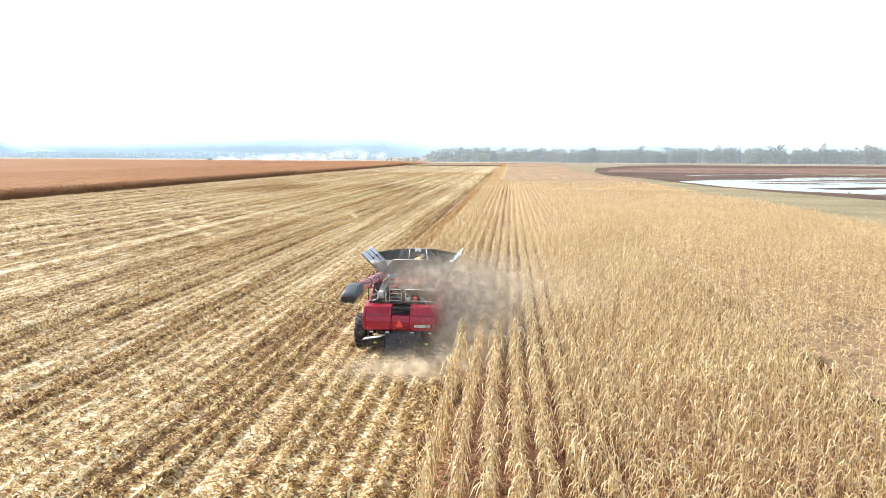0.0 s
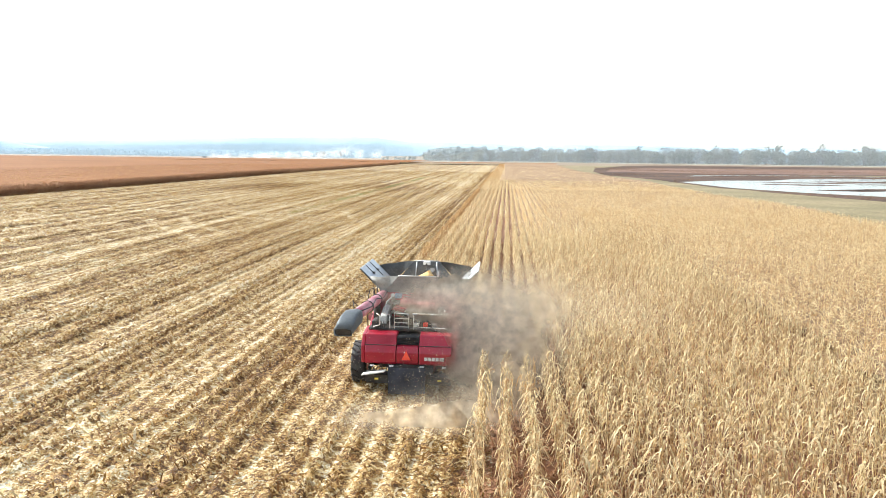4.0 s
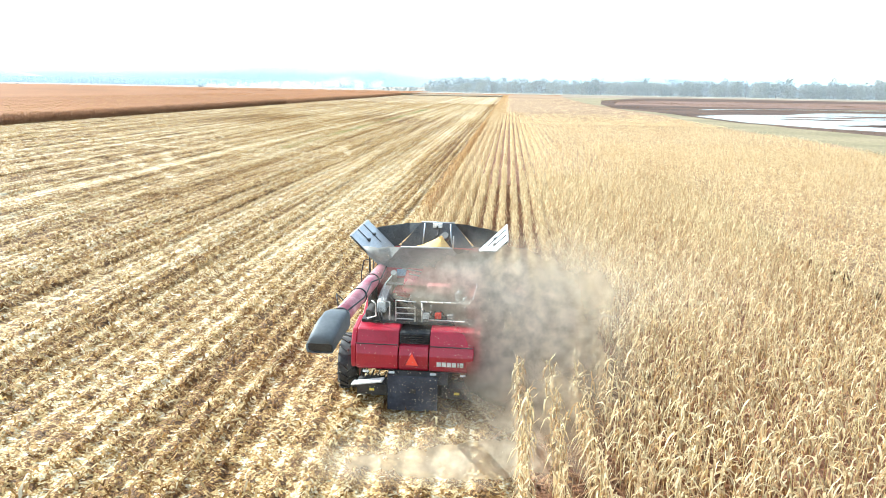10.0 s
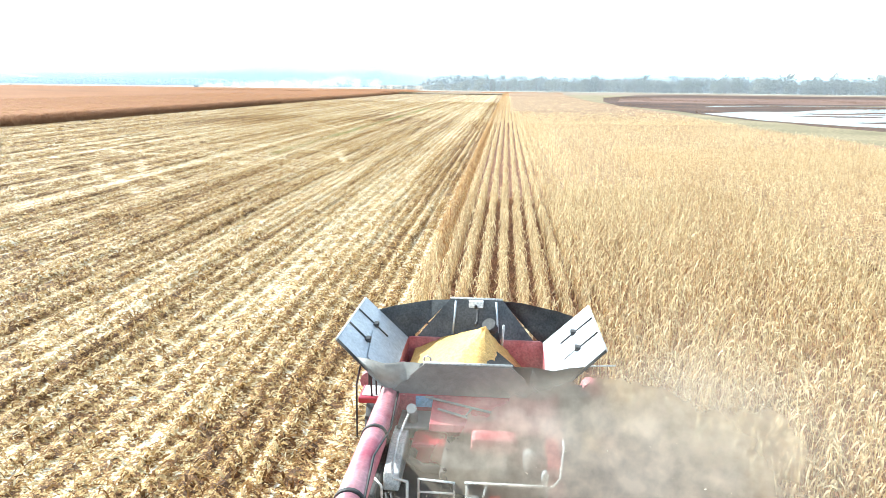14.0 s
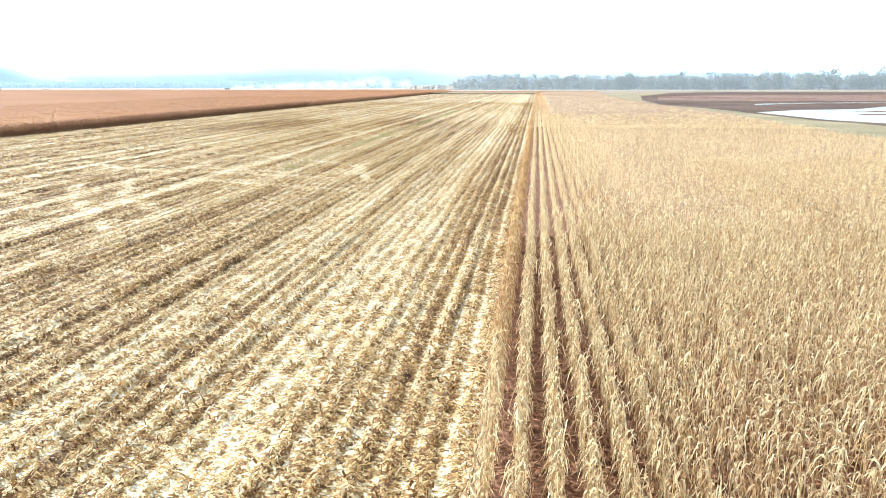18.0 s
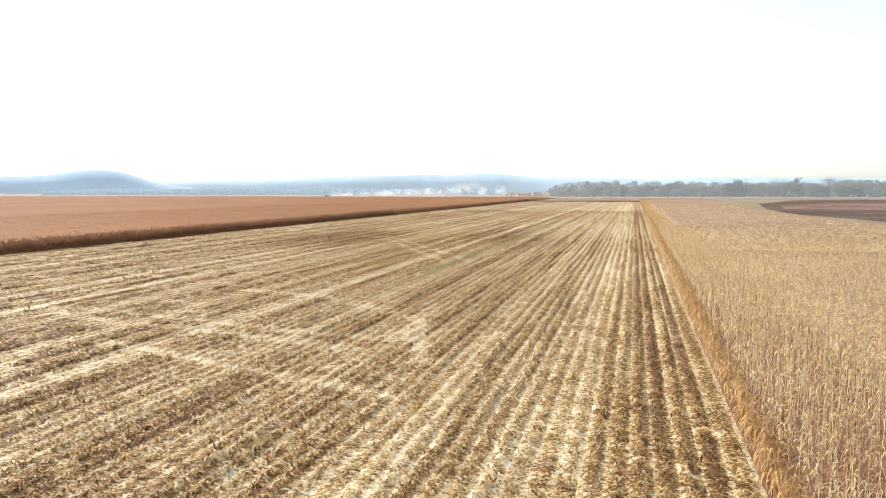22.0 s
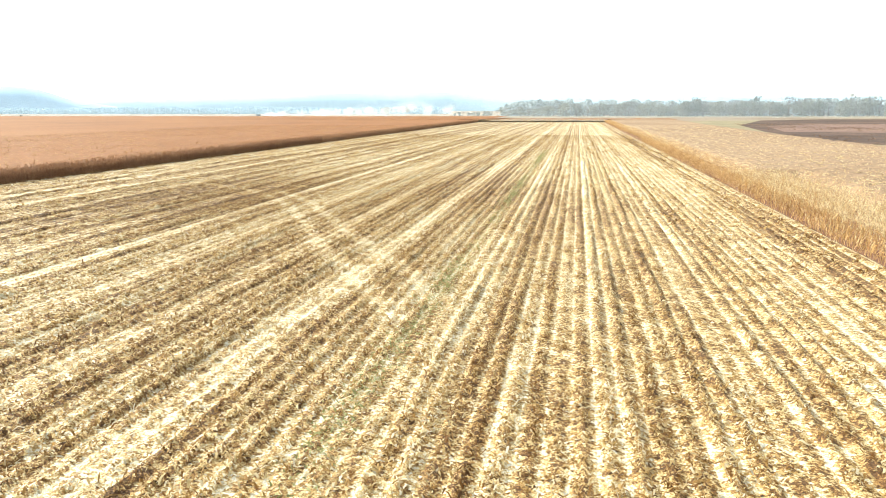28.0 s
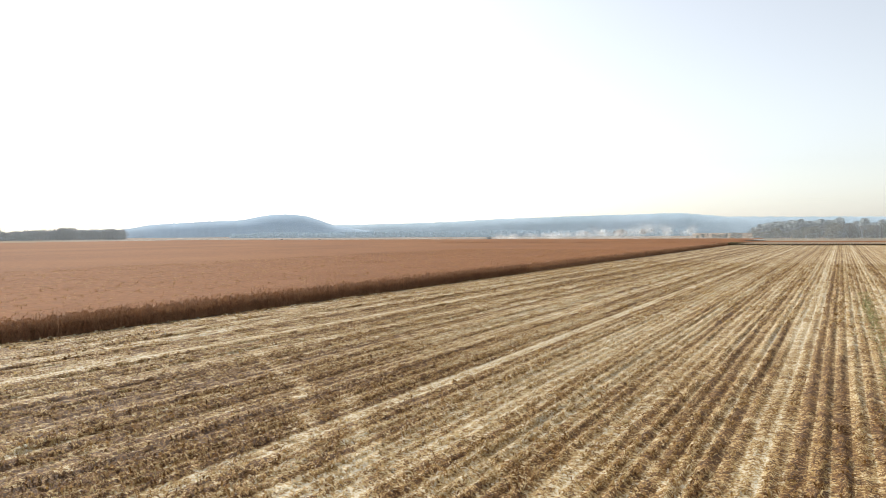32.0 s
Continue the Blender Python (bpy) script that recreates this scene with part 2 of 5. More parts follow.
def stubble_material():
    """Soil and litter in rows: straw along each row, brown soil with painted shade beside it, paler chaff where the
    machine blew it out.
    """
    # Soil colours darkened to stand for the deep shade between rows.
    m = material("straw_covered_soil", (0.05, 0.026, 0.012), (0.16, 0.09, 0.042), 0.8, 12.0, 0.95, bump=0.2, fine_depth=0.5)
    n, l = m.node_tree.nodes, m.node_tree.links
    b = n["Principled BSDF"]
    tc, sep = n.new("ShaderNodeTexCoord"), n.new("ShaderNodeSeparateXYZ")
    l.new(tc.outputs["Object"], sep.inputs[0])

    def maths(op, a, c=0.0, third=None):
        k = n.new("ShaderNodeMath")
        k.operation = op
        for i, q in enumerate((a, c) if third is None else (a, c, third)):
            if isinstance(q, (int, float)):
                k.inputs[i].default_value = q
            else:
                l.new(q, k.inputs[i])
        return k.outputs[0]

    def noise_at(scale, sx, sy):
        mp, t = n.new("ShaderNodeMapping"), n.new("ShaderNodeTexNoise")
        mp.inputs["Scale"].default_value = (sx, sy, 1)
        t.inputs["Scale"].default_value, t.inputs["Detail"].default_value = scale, 5.0
        l.new(tc.outputs["Object"], mp.inputs[0])
        l.new(mp.outputs[0], t.inputs["Vector"])
        return t.outputs[0]

    wobble = maths("MULTIPLY", maths("SUBTRACT", noise_at(0.5, 1, 0.4), 0.5), 0.35)
    x = maths("ADD", sep.outputs[0], wobble)
    row = maths("PINGPONG", maths("MULTIPLY", maths("ADD", x, 5.02 + 762.0), 1 / 0.762), 0.5)
    swath = maths("PINGPONG", maths("ADD", x, 20.1 + 610.0), 3.05)
    pale = maths("MULTIPLY", maths("SUBTRACT", maths("ADD", 0.25, maths("MULTIPLY", noise_at(0.13, 1, 0.3), 2.0)), swath), 0.6)
    pale = maths("MAXIMUM", pale, 0.0)
    litter = maths("ADD", maths("MULTIPLY", maths("SUBTRACT", row, 0.20), 0.9), noise_at(1.5, 1.3, 0.6))
    streak = noise_at(0.55, 1, 0.012)      # some furrows stay dark, others are filled with chaff
    litter = maths("ADD", litter, maths("MULTIPLY", maths("SUBTRACT", streak, 0.47), 1.7))
    litter = maths("ADD", litter, maths("MULTIPLY", pale, 0.5))
    rmp = n.new("ShaderNodeMapRange")
    rmp.inputs[1].default_value, rmp.inputs[2].default_value = 0.42, 0.72
    l.new(litter, rmp.inputs[0])
    cell = n.new("ShaderNodeTexVoronoi")
    cell.inputs["Scale"].default_value = 11.0
    l.new(tc.outputs["Object"], cell.inputs["Vector"])
    straw = n.new("ShaderNodeMix")
    straw.data_type = "RGBA"
    straw.inputs[6].default_value, straw.inputs[7].default_value = (0.13, 0.072, 0.027, 1), (0.62, 0.50, 0.30, 1)
    l.new(maths("ADD", maths("MULTIPLY", pale, 0.35), maths("ADD", maths("MULTIPLY", maths("SUBTRACT", cell.outputs["Color"], 0.30), 1.3), maths("MULTIPLY", maths("SUBTRACT", noise_at(38.0, 1, 0.7), 0.45), 2.4))), straw.inputs[0])
    out = n.new("ShaderNodeMix")
    out.data_type = "RGBA"
    l.new(rmp.outputs[0], out.inputs[0])
    l.new(b.inputs["Base Color"].links[0].from_socket, out.inputs[6])
    l.new(straw.outputs[2], out.inputs[7])
    l.new(out.outputs[2], b.inputs["Base Color"])
    return m


M_STUBBLE = stubble_material()


def litter_material(name, flecked, spread, through_light=0.0):
    """Shredded corn leaves: rust, tan or cream by the mesh's own 'tone', each piece or each fleck of its own shade."""
    m = bpy.data.materials.new(name)
    m.use_nodes = True
    n, l = m.node_tree.nodes, m.node_tree.links
    b = n["Principled BSDF"]
    tone, tc = n.new("ShaderNodeAttribute"), n.new("ShaderNodeTexCoord")
    tone.attribute_name = "tone"

    def maths(op, a, c):
        k = n.new("ShaderNodeMath")
        k.operation = op
        for i, q in enumerate((a, c)):
            if isinstance(q, (int, float)):
                k.inputs[i].default_value = q
            else:
                l.new(q, k.inputs[i])
        return k.outputs[0]

    fine = n.new("ShaderNodeTexNoise")
    fine.inputs["Scale"].default_value, fine.inputs["Detail"].default_value = 16.0, 5.0
    l.new(tc.outputs["Object"], fine.inputs["Vector"])
    if flecked:
        shades = []
        for size, weight in ((8.5, 0.58), (23.0, 0.42)):
            cell, grey = n.new("ShaderNodeTexVoronoi"), n.new("ShaderNodeSeparateColor")
            cell.inputs["Scale"].default_value = size
            l.new(tc.outputs["Object"], cell.inputs["Vector"])
            l.new(cell.outputs["Color"], grey.inputs[0])
            shades.append(maths("MULTIPLY", grey.outputs[0], weight))
        own = maths("ADD", shades[0], shades[1])
    else:
        own = n.new("ShaderNodeNewGeometry").outputs["Random Per Island"]
    fac = maths("ADD", tone.outputs["Fac"], maths("MULTIPLY", maths("SUBTRACT", own, 0.5), spread))
    fac = maths("ADD", fac, maths("MULTIPLY", maths("SUBTRACT", fine.outputs[0], 0.5), 0.7 if flecked else 0.25))
    ramp = n.new("ShaderNodeValToRGB")
    cr = ramp.color_ramp
    cr.elements[0].position, cr.elements[0].color = 0.0, (0.078, 0.036, 0.011, 1)
    cr.elements[1].position, cr.elements[1].color = 1.0, (0.68, 0.62, 0.49, 1)
    for at, c in ((0.28, (0.200, 0.093, 0.025, 1)), (0.52, (0.40, 0.25, 0.084, 1)), (0.76, (0.57, 0.445, 0.23, 1))):
        cr.elements.new(at).color = c
    l.new(fac, ramp.inputs[0])
    l.new(ramp.outputs[0], b.inputs["Base Color"])
    b.inputs["Roughness"].default_value, b.inputs["Specular IOR Level"].default_value = 0.75, 0.3
    if flecked:
        bp = n.new("ShaderNodeBump")
        bp.inputs["Strength"].default_value, bp.inputs["Distance"].default_value = 1.0, 0.06
        l.new(fine.outputs[0], bp.inputs["Height"])
        l.new(bp.outputs[0], b.inputs["Normal"])
    if through_light:
        tr, ms = n.new("ShaderNodeBsdfTranslucent"), n.new("ShaderNodeMixShader")
        l.new(ramp.outputs[0], tr.inputs[0])
        ms.inputs[0].default_value = through_light
        l.new(b.outputs[0], ms.inputs[1])
        l.new(tr.outputs[0], ms.inputs[2])
        l.new(ms.outputs[0], n["Material Output"].inputs[0])
    return m


M_LITTER = litter_material("matted_stubble", True, 1.15)
M_SHRED = litter_material("shredded_corn_leaf", False, 0.72, 0.5)


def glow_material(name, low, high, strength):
    """Far hills with lit haze painted in: a blue base colour and an added glow."""
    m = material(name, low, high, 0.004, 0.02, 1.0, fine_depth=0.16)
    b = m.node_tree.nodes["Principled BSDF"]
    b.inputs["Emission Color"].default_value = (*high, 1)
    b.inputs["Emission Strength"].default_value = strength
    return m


M_HILL = glow_material("painted_haze_hill", (0.19, 0.27, 0.35), (0.26, 0.36, 0.46), 0.44)
M_RIDGE = glow_material("painted_haze_ridge", (0.22, 0.31, 0.37), (0.30, 0.39, 0.46), 0.44)

# ---- mesh helpers ----


def mesh_of(name, verts, faces):
    """A mesh from arrays; all faces have the same number of corners."""
    verts, faces = np.asarray(verts, np.float32), np.asarray(faces, np.int32)
    me = bpy.data.meshes.new(name)
    me.vertices.add(len(verts))
    me.vertices.foreach_set("co", verts.ravel())
    me.loops.add(faces.size)
    me.loops.foreach_set("vertex_index", faces.ravel())
    me.polygons.add(len(faces))
    me.polygons.foreach_set("loop_start", np.arange(len(faces), dtype=np.int32) * faces.shape[1])
    me.update(calc_edges=True)
    return me


def stuff(name, verts, faces, mat, label, category, kind="stuff", group=""):
    me = mesh_of(name, verts, faces)
    me.materials.append(mat)
    return tagged(new(name, me), label, category, group, kind)


def part(name, bm, mat, parent, label=""):
    me = bpy.data.meshes.new(name)
    bm.to_mesh(me)
    bm.free()
    me.materials.append(mat)
    ob = new(name, me)
    ob.parent = parent
    return tagged(ob, label)


def thing(name, at, label, category, group=""):
    ob = new(name)
    ob.empty_display_size = 0.3
    ob.matrix_basis = at
    return tagged(ob, label, category, group)


def box(bm, x0, x1, y0, y1, z0, z1, bevel=0.0, turn=None):
    m = Matrix.Translation(((x0 + x1) / 2, (y0 + y1) / 2, (z0 + z1) / 2))
    if turn:
        m = m @ Euler([radians(a) for a in turn]).to_matrix().to_4x4()
    got = bmesh.ops.create_cube(bm, size=1.0, matrix=m @ Matrix.Diagonal((x1 - x0, y1 - y0, z1 - z0, 1)))
    if bevel:
        es = list({e for v in got["verts"] for e in v.link_edges})
        bmesh.ops.bevel(bm, geom=es, offset=bevel, segments=2, affect="EDGES", profile=0.5)
    return bm


def tube(bm, points, radius, sides=8, radii=None, cap=True):
    """A round bar along points."""
    pts = [Vector(p) for p in points]
    rings = []
    for i, p in enumerate(pts):
        d = (pts[min(i + 1, len(pts) - 1)] - pts[max(i - 1, 0)]).normalized()
        a = d.cross(Vector((0, 0, 1)) if abs(d.z) < 0.9 else Vector((0, 1, 0))).normalized()
        b = a.cross(d)
        r = radii[i] if radii else radius
        rings.append([bm.verts.new(p + (a * math.cos(k * math.tau / sides) + b * math.sin(k * math.tau / sides)) * r) for k in range(sides)])
    for r0, r1 in zip(rings, rings[1:]):
        for k in range(sides):
            bm.faces.new((r0[k], r0[(k + 1) % sides], r1[(k + 1) % sides], r1[k])).smooth = True
    if cap:
        bm.faces.new(rings[0][::-1]), bm.faces.new(rings[-1])
    return bm


def slab(bm, corners, thick):
    """A flat panel with thickness, from its corners in order."""
    c = [Vector(p) for p in corners]
    nrm = (c[1] - c[0]).cross(c[2] - c[0]).normalized() * thick
    lo, hi = [bm.verts.new(p) for p in c], [bm.verts.new(p + nrm) for p in c]
    bm.faces.new(lo[::-1]), bm.faces.new(hi)
    for i in range(len(c)):
        j = (i + 1) % len(c)
        bm.faces.new((lo[i], lo[j], hi[j], hi[i]))
    return bm


def extrude_x(bm, profile, x0, x1, bevel=0.0):
    """A solid with the (y, z) profile between two x."""
    a, b = [bm.verts.new((x0, y, z)) for y, z in profile], [bm.verts.new((x1, y, z)) for y, z in profile]
    fs = [bm.faces.new(a), bm.faces.new(b[::-1])]
    for i in range(len(profile)):
        j = (i + 1) % len(profile)
        fs.append(bm.faces.new((a[j], a[i], b[i], b[j])))
    if bevel:
        bmesh.ops.bevel(bm, geom=list({e for f in fs for e in f.edges}), offset=bevel, segments=2, affect="EDGES", profile=0.5)
    bmesh.ops.recalc_face_normals(bm, faces=bm.faces)
    return bm


def sheet(name, outline, z, mat, label, category, kind="structure"):
    """A flat piece of ground with the outline given."""
    bm = bmesh.new()
    f = bm.faces.new([bm.verts.new((x, y, z)) for x, y in outline])
    f.normal_update()
    if f.normal.z < 0:
        f.normal_flip()
    bmesh.ops.triangulate(bm, faces=bm.faces)
    me = bpy.data.meshes.new(name)
    bm.to_mesh(me)
    bm.free()
    me.materials.append(mat)
    return tagged(new(name, me), label, category, "", kind)


def scattered(templates, pos, turn, size, lean=None, pick=None):
    """Copies of the templates (vertices, faces) at many places, as one pair of arrays."""
    rng = np.random.default_rng(len(pos))
    pick = rng.integers(0, len(templates), len(pos)) if pick is None else pick
    vs, fs, base = [], [], 0
    for i, (tv, tf) in enumerate(templates):
        k = np.nonzero(pick == i)[0]
        if not len(k):
            continue
        c, s, sc = np.cos(turn[k])[:, None], np.sin(turn[k])[:, None], size[k][:, None]
        x, y, z = tv[None, :, 0] * sc, tv[None, :, 1] * sc, tv[None, :, 2] * sc
        v = np.stack([x * c - y * s, x * s + y * c, z + 0 * x], -1)
        if lean is not None:
            v[:, :, 0] += v[:, :, 2] * lean[k][:, 0:1]
            v[:, :, 1] += v[:, :, 2] * lean[k][:, 1:2]
        v += pos[k][:, None, :]
        vs.append(v.reshape(-1, 3))
        fs.append((tf[None] + (base + np.arange(len(k)) * len(tv))[:, None, None]).reshape(-1, tf.shape[1]))
        base += len(k) * len(tv)
    return np.concatenate(vs), np.concatenate(fs)



# ---- ground and fields ----
ROW, ROW_AT = 0.762, -5.02          # corn rows: spacing, and the x of one row
HEAD_Y = 9.9                       # where the standing corn begins in front of the machine
CUT_L, CUT_R = -7.68, -1.80         # the swath that the machine is cutting
LEFT_EDGE, FIELD_END = -97.5, 612.0


def right_edge(y):
    """The x at which the standing corn gives way to the marsh grass."""
    return np.interp(y, [-60, 60, 100, 124, 174, 230, 320, 440, 620], [45, 43, 44, 40, 38.5, 34, 31, 33, 39])


bm = bmesh.new()
bmesh.ops.create_grid(bm, x_segments=40, y_segments=40, size=4200)
me = bpy.data.meshes.new("ground")
bm.to_mesh(me)
bm.free()
me.materials.append(M_SOIL)
tagged(new("ground", me), "flat bare brown farmland reaching to the horizon", "ground", "", "structure").location = (0, 600, -0.06)

sheet("ground_stubble_field", [(LEFT_EDGE, -140), (CUT_R + 0.2, -140), (CUT_R + 0.2, HEAD_Y), (CUT_L + 0.2, HEAD_Y), (CUT_L + 0.2, FIELD_END), (LEFT_EDGE, FIELD_END)],
      -0.03, M_STUBBLE, "cut corn stubble field covered in pale straw", "field")
ys = np.linspace(-140, 640, 40)
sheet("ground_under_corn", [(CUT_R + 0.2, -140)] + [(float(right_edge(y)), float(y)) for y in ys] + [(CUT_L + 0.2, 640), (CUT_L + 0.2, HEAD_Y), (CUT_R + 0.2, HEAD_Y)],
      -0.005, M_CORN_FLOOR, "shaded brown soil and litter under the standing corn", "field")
sheet("ground_grass_strip", [(float(right_edge(y)) - 0.5, float(y)) for y in ys] + [(120, 700), (66, 520), (50, 400), (46, 320), (56, 270), (62, 215), (68, 165), (90, 100), (140, -140)],
      -0.012, M_GRASS, "strip of dry yellow-green grass beside the corn", "grass")
sheet("ground_marsh", [(46, 320), (50, 400), (66, 520), (120, 700), (190, 760), (900, 760), (900, -140), (140, -140), (90, 100), (68, 165), (62, 215), (56, 270)],
      -0.02, M_MUD, "brown marsh with dead reddish weeds", "marsh")
sheet("ground_far_field", [(-70, 640), (110, 690), (190, 765), (900, 765), (900, 905), (-400, 905), (-240, 640)], -0.02, M_FARFIELD, "far bare pinkish-brown field", "field")
sheet("ground_levee", [(-500, 905), (1300, 905), (1300, 985), (-500, 985)], -0.015, M_LEVEE, "low pale grassy levee below the trees", "levee")
sheet("ground_far_cut_field", [(-1800, 800), (-240, 800), (-330, 1500), (-1800, 1500)], -0.018, M_FARFIELD, "far pinkish-brown harvested field", "field")

sheet("ground_red_weeds", [(58, 400), (110, 385), (220, 400), (420, 430), (600, 560), (300, 600), (120, 560), (75, 500)], -0.012, M_RED_WEED, "rust-red dead weeds across the marsh", "marsh")
sheet("ground_yellow_strip", [(150, 372), (260, 352), (420, 330), (700, 330), (700, 372), (420, 376), (240, 388)], -0.010, M_GRASS, "yellow-green strip of grass beyond the water", "grass")
sheet("ground_dark_weeds", [(46, 322), (60, 350), (86, 372), (74, 398), (52, 396)], -0.008, M_MUD, "dark patch of dead weeds", "marsh")

# Water in the marsh, with a rim of wet mud.
sheet("ground_wet_mud", [(58, 240), (62, 188), (74, 162), (88, 146), (116, 121), (172, 100), (246, 146), (280, 252), (218, 308), (160, 326), (124, 306), (100, 275), (82, 268)],
      -0.006, M_MUD, "dark wet mud round the pond", "mud")
sheet("water_pond", [(62, 238), (66, 192), (77, 168), (90, 152), (118, 128), (170, 110), (240, 150), (270, 250), (215, 300), (160, 318), (128, 300), (104, 268), (84, 262)],
      0.0, M_WATER, "shallow pond with pale sky reflection", "water")
sheet("water_strip", [(84, 318), (92, 338), (120, 356), (150, 364), (190, 352), (188, 344), (150, 352), (118, 342)], 0.0, M_WATER, "narrow strip of open water in the marsh", "water")
rng = np.random.default_rng(5)
for cx, cy, rx, ry in ((120, 190, 22, 4), (165, 215, 30, 5), (100, 225, 14, 3), (190, 170, 20, 4), (145, 262, 26, 6), (210, 240, 34, 4), (112, 246, 18, 3), (180, 284, 30, 4), (96, 184, 9, 3), (230, 205, 28, 3), (140, 236, 20, 2.5), (150, 150, 18, 3)):
    pts = [(cx + rx * math.cos(a) * rng.uniform(0.75, 1.2), cy + 1.8 * ry * math.sin(a) * rng.uniform(0.7, 1.25)) for a in np.linspace(0, math.tau, 22)[:-1]]
    tagged(sheet("mud_bar", pts, 0.012, M_MUD, "dark mud bar with weeds in the pond", "mud", "structure"), group="mud bars in the pond")

# ---- corn plants ----


def blade(length, width, rise, reach, droop, n, turn, curl=0.0):
    """A leaf as a strip of n quads that rises, bends over, curls sideways and hangs."""
    t = np.linspace(0, 1, n + 1)
    r, z = reach * t ** 0.9, rise * np.sin(t * 2.2) * length - droop * t ** 2.4 * length
    w = width * (0.5 + 1.1 * t) * (1 - t) ** 0.6 + 0.006
    off = curl * t ** 2 * length
    v = np.stack([np.stack([r, off - w / 2, z], -1), np.stack([r, off + w / 2, z + (0.25 - 0.9 * curl) * w], -1)], 1).reshape(-1, 3)
    c, s = math.cos(turn), math.sin(turn)
    v = np.stack([v[:, 0] * c - v[:, 1] * s, v[:, 0] * s + v[:, 1] * c, v[:, 2]], -1)
    return v, np.array([[2 * i, 2 * i + 1, 2 * i + 3, 2 * i + 2] for i in range(n)])


def corn_template(seed, leaves, n, wide, ear=True, sides=3, lowest=0.35, flat=1.0, reach=1.0):
    r = random.Random(seed)
    vs, fs, base = [], [], 0

    def add(v, f):
        nonlocal base
        vs.append(np.asarray(v, float)), fs.append(np.asarray(f) + base)
        base += len(v)
    top = r.uniform(1.62, 1.92)
    ring = [(math.cos(k * math.tau / sides), math.sin(k * math.tau / sides)) for k in range(sides)]
    add([(0.016 * x, 0.016 * y, 0) for x, y in ring] + [(0.007 * x, 0.007 * y, top) for x, y in ring],
        [[k, (k + 1) % sides, sides + (k + 1) % sides, sides + k] for k in range(sides)] if sides > 2 else [[0, 1, 3, 2]])
    a = r.uniform(0, 6.28)
    for i in range(leaves):
        h = lowest + (top - lowest) * (i + r.uniform(0, 0.8)) / leaves
        v, f = blade(r.uniform(0.34, 0.62), r.uniform(0.038, 0.066) * wide, r.uniform(0.10, 0.46) * flat, r.uniform(0.15, 0.42) * reach, r.uniform(0.45, 1.35) * flat, n,
                     a + math.pi * i + r.uniform(-1.0, 1.0), r.uniform(-0.5, 0.5))
        add(v + (0, 0, h), f)
    for i in range(2 if n > 2 else 1):
        t, s = r.uniform(0, 6.28), r.uniform(0.05, 0.16)
        add([(-0.01, 0, top - 0.05), (0.01, 0.006, top - 0.05), (s * math.cos(t) + 0.008, s * math.sin(t), top + r.uniform(0.08, 0.2)), (s * math.cos(t) - 0.008, s * math.sin(t), top + 0.12)], [[0, 1, 2, 3]])
    if ear:
        t, z = r.uniform(0, 6.28), r.uniform(0.85, 1.1)
        c, s = math.cos(t), math.sin(t)
        o = [(-s * 0.03, c * 0.03), (c * 0.03, s * 0.03), (s * 0.03, -c * 0.03), (-c * 0.03, -s * 0.03)]
        add([(c * 0.03 + x * 0.8, s * 0.03 + y * 0.8, z) for x, y in o] + [(c * 0.13 + x, s * 0.13 + y, z - 0.1) for x, y in o] + [(c * 0.17 + x * 0.3, s * 0.17 + y * 0.3, z - 0.26) for x, y in o],
            [[j * 4 + k, j * 4 + (k + 1) % 4, j * 4 + 4 + (k + 1) % 4, j * 4 + 4 + k] for j in (0, 1) for k in range(4)])
    return np.concatenate(vs), np.concatenate(fs)


CORN_NEAR = [corn_template(s, 9, 3, 1.0, lowest=0.65) for s in range(12)]
CORN_EDGE = [corn_template(20 + s, 10, 3, 1.4, lowest=0.3) for s in range(8)]
CORN_MID = [corn_template(40 + s, 8, 2, 1.35, ear=False, sides=2, lowest=0.95, flat=0.5) for s in range(10)]
CORN_ROW = [corn_template(60 + s, 9, 3, 1.0, ear=False, lowest=0.6, reach=0.6) for s in range(10)]
CORN_ROW_FAR = [corn_template(80 + s, 8, 2, 1.3, ear=False, sides=2, lowest=0.8, flat=0.7, reach=0.6) for s in range(10)]


def corn_rows(x0, x1, y0, y1, gap, seed, keep=None, first=ROW_AT):
    """Places along corn rows inside a rectangle."""
    r = np.random.default_rng(seed)
    k0, k1 = math.ceil((x0 - first) / ROW), math.floor((x1 - first) / ROW)
    ny = int((y1 - y0) / gap)
    xs = np.repeat(first + ROW * np.arange(k0, k1 + 1), ny)
    yy = np.tile(y0 + gap * np.arange(ny), k1 - k0 + 1)
    p = np.stack([xs + r.normal(0, 0.035, len(xs)), yy + r.uniform(-0.5, 0.5, len(xs)) * gap, np.zeros(len(xs))], -1)
    ok = r.random(len(p)) > 0.04
    if keep is not None:
        ok &= keep(p[:, 0], p[:, 1])
    return p[ok], r


def standing(x, y):
    return (((x > CUT_R - 0.4 * (y < 4)) & (y < HEAD_Y)) | ((x > CUT_L) & (y >= HEAD_Y))) & (x < right_edge(y))


def near_corn(x, y):
    return (x < 12) & (y < 46)


def plant(name, templates, p, r, label, low=0.92, high=1.10, mat=M_CORN):
    n = len(p)
    v, f = scattered(templates, p, r.uniform(0, 6.28, n), r.uniform(low, high, n), r.normal(0, 0.05, (n, 2)))
    return stuff(name, v, f, mat, label, "corn")


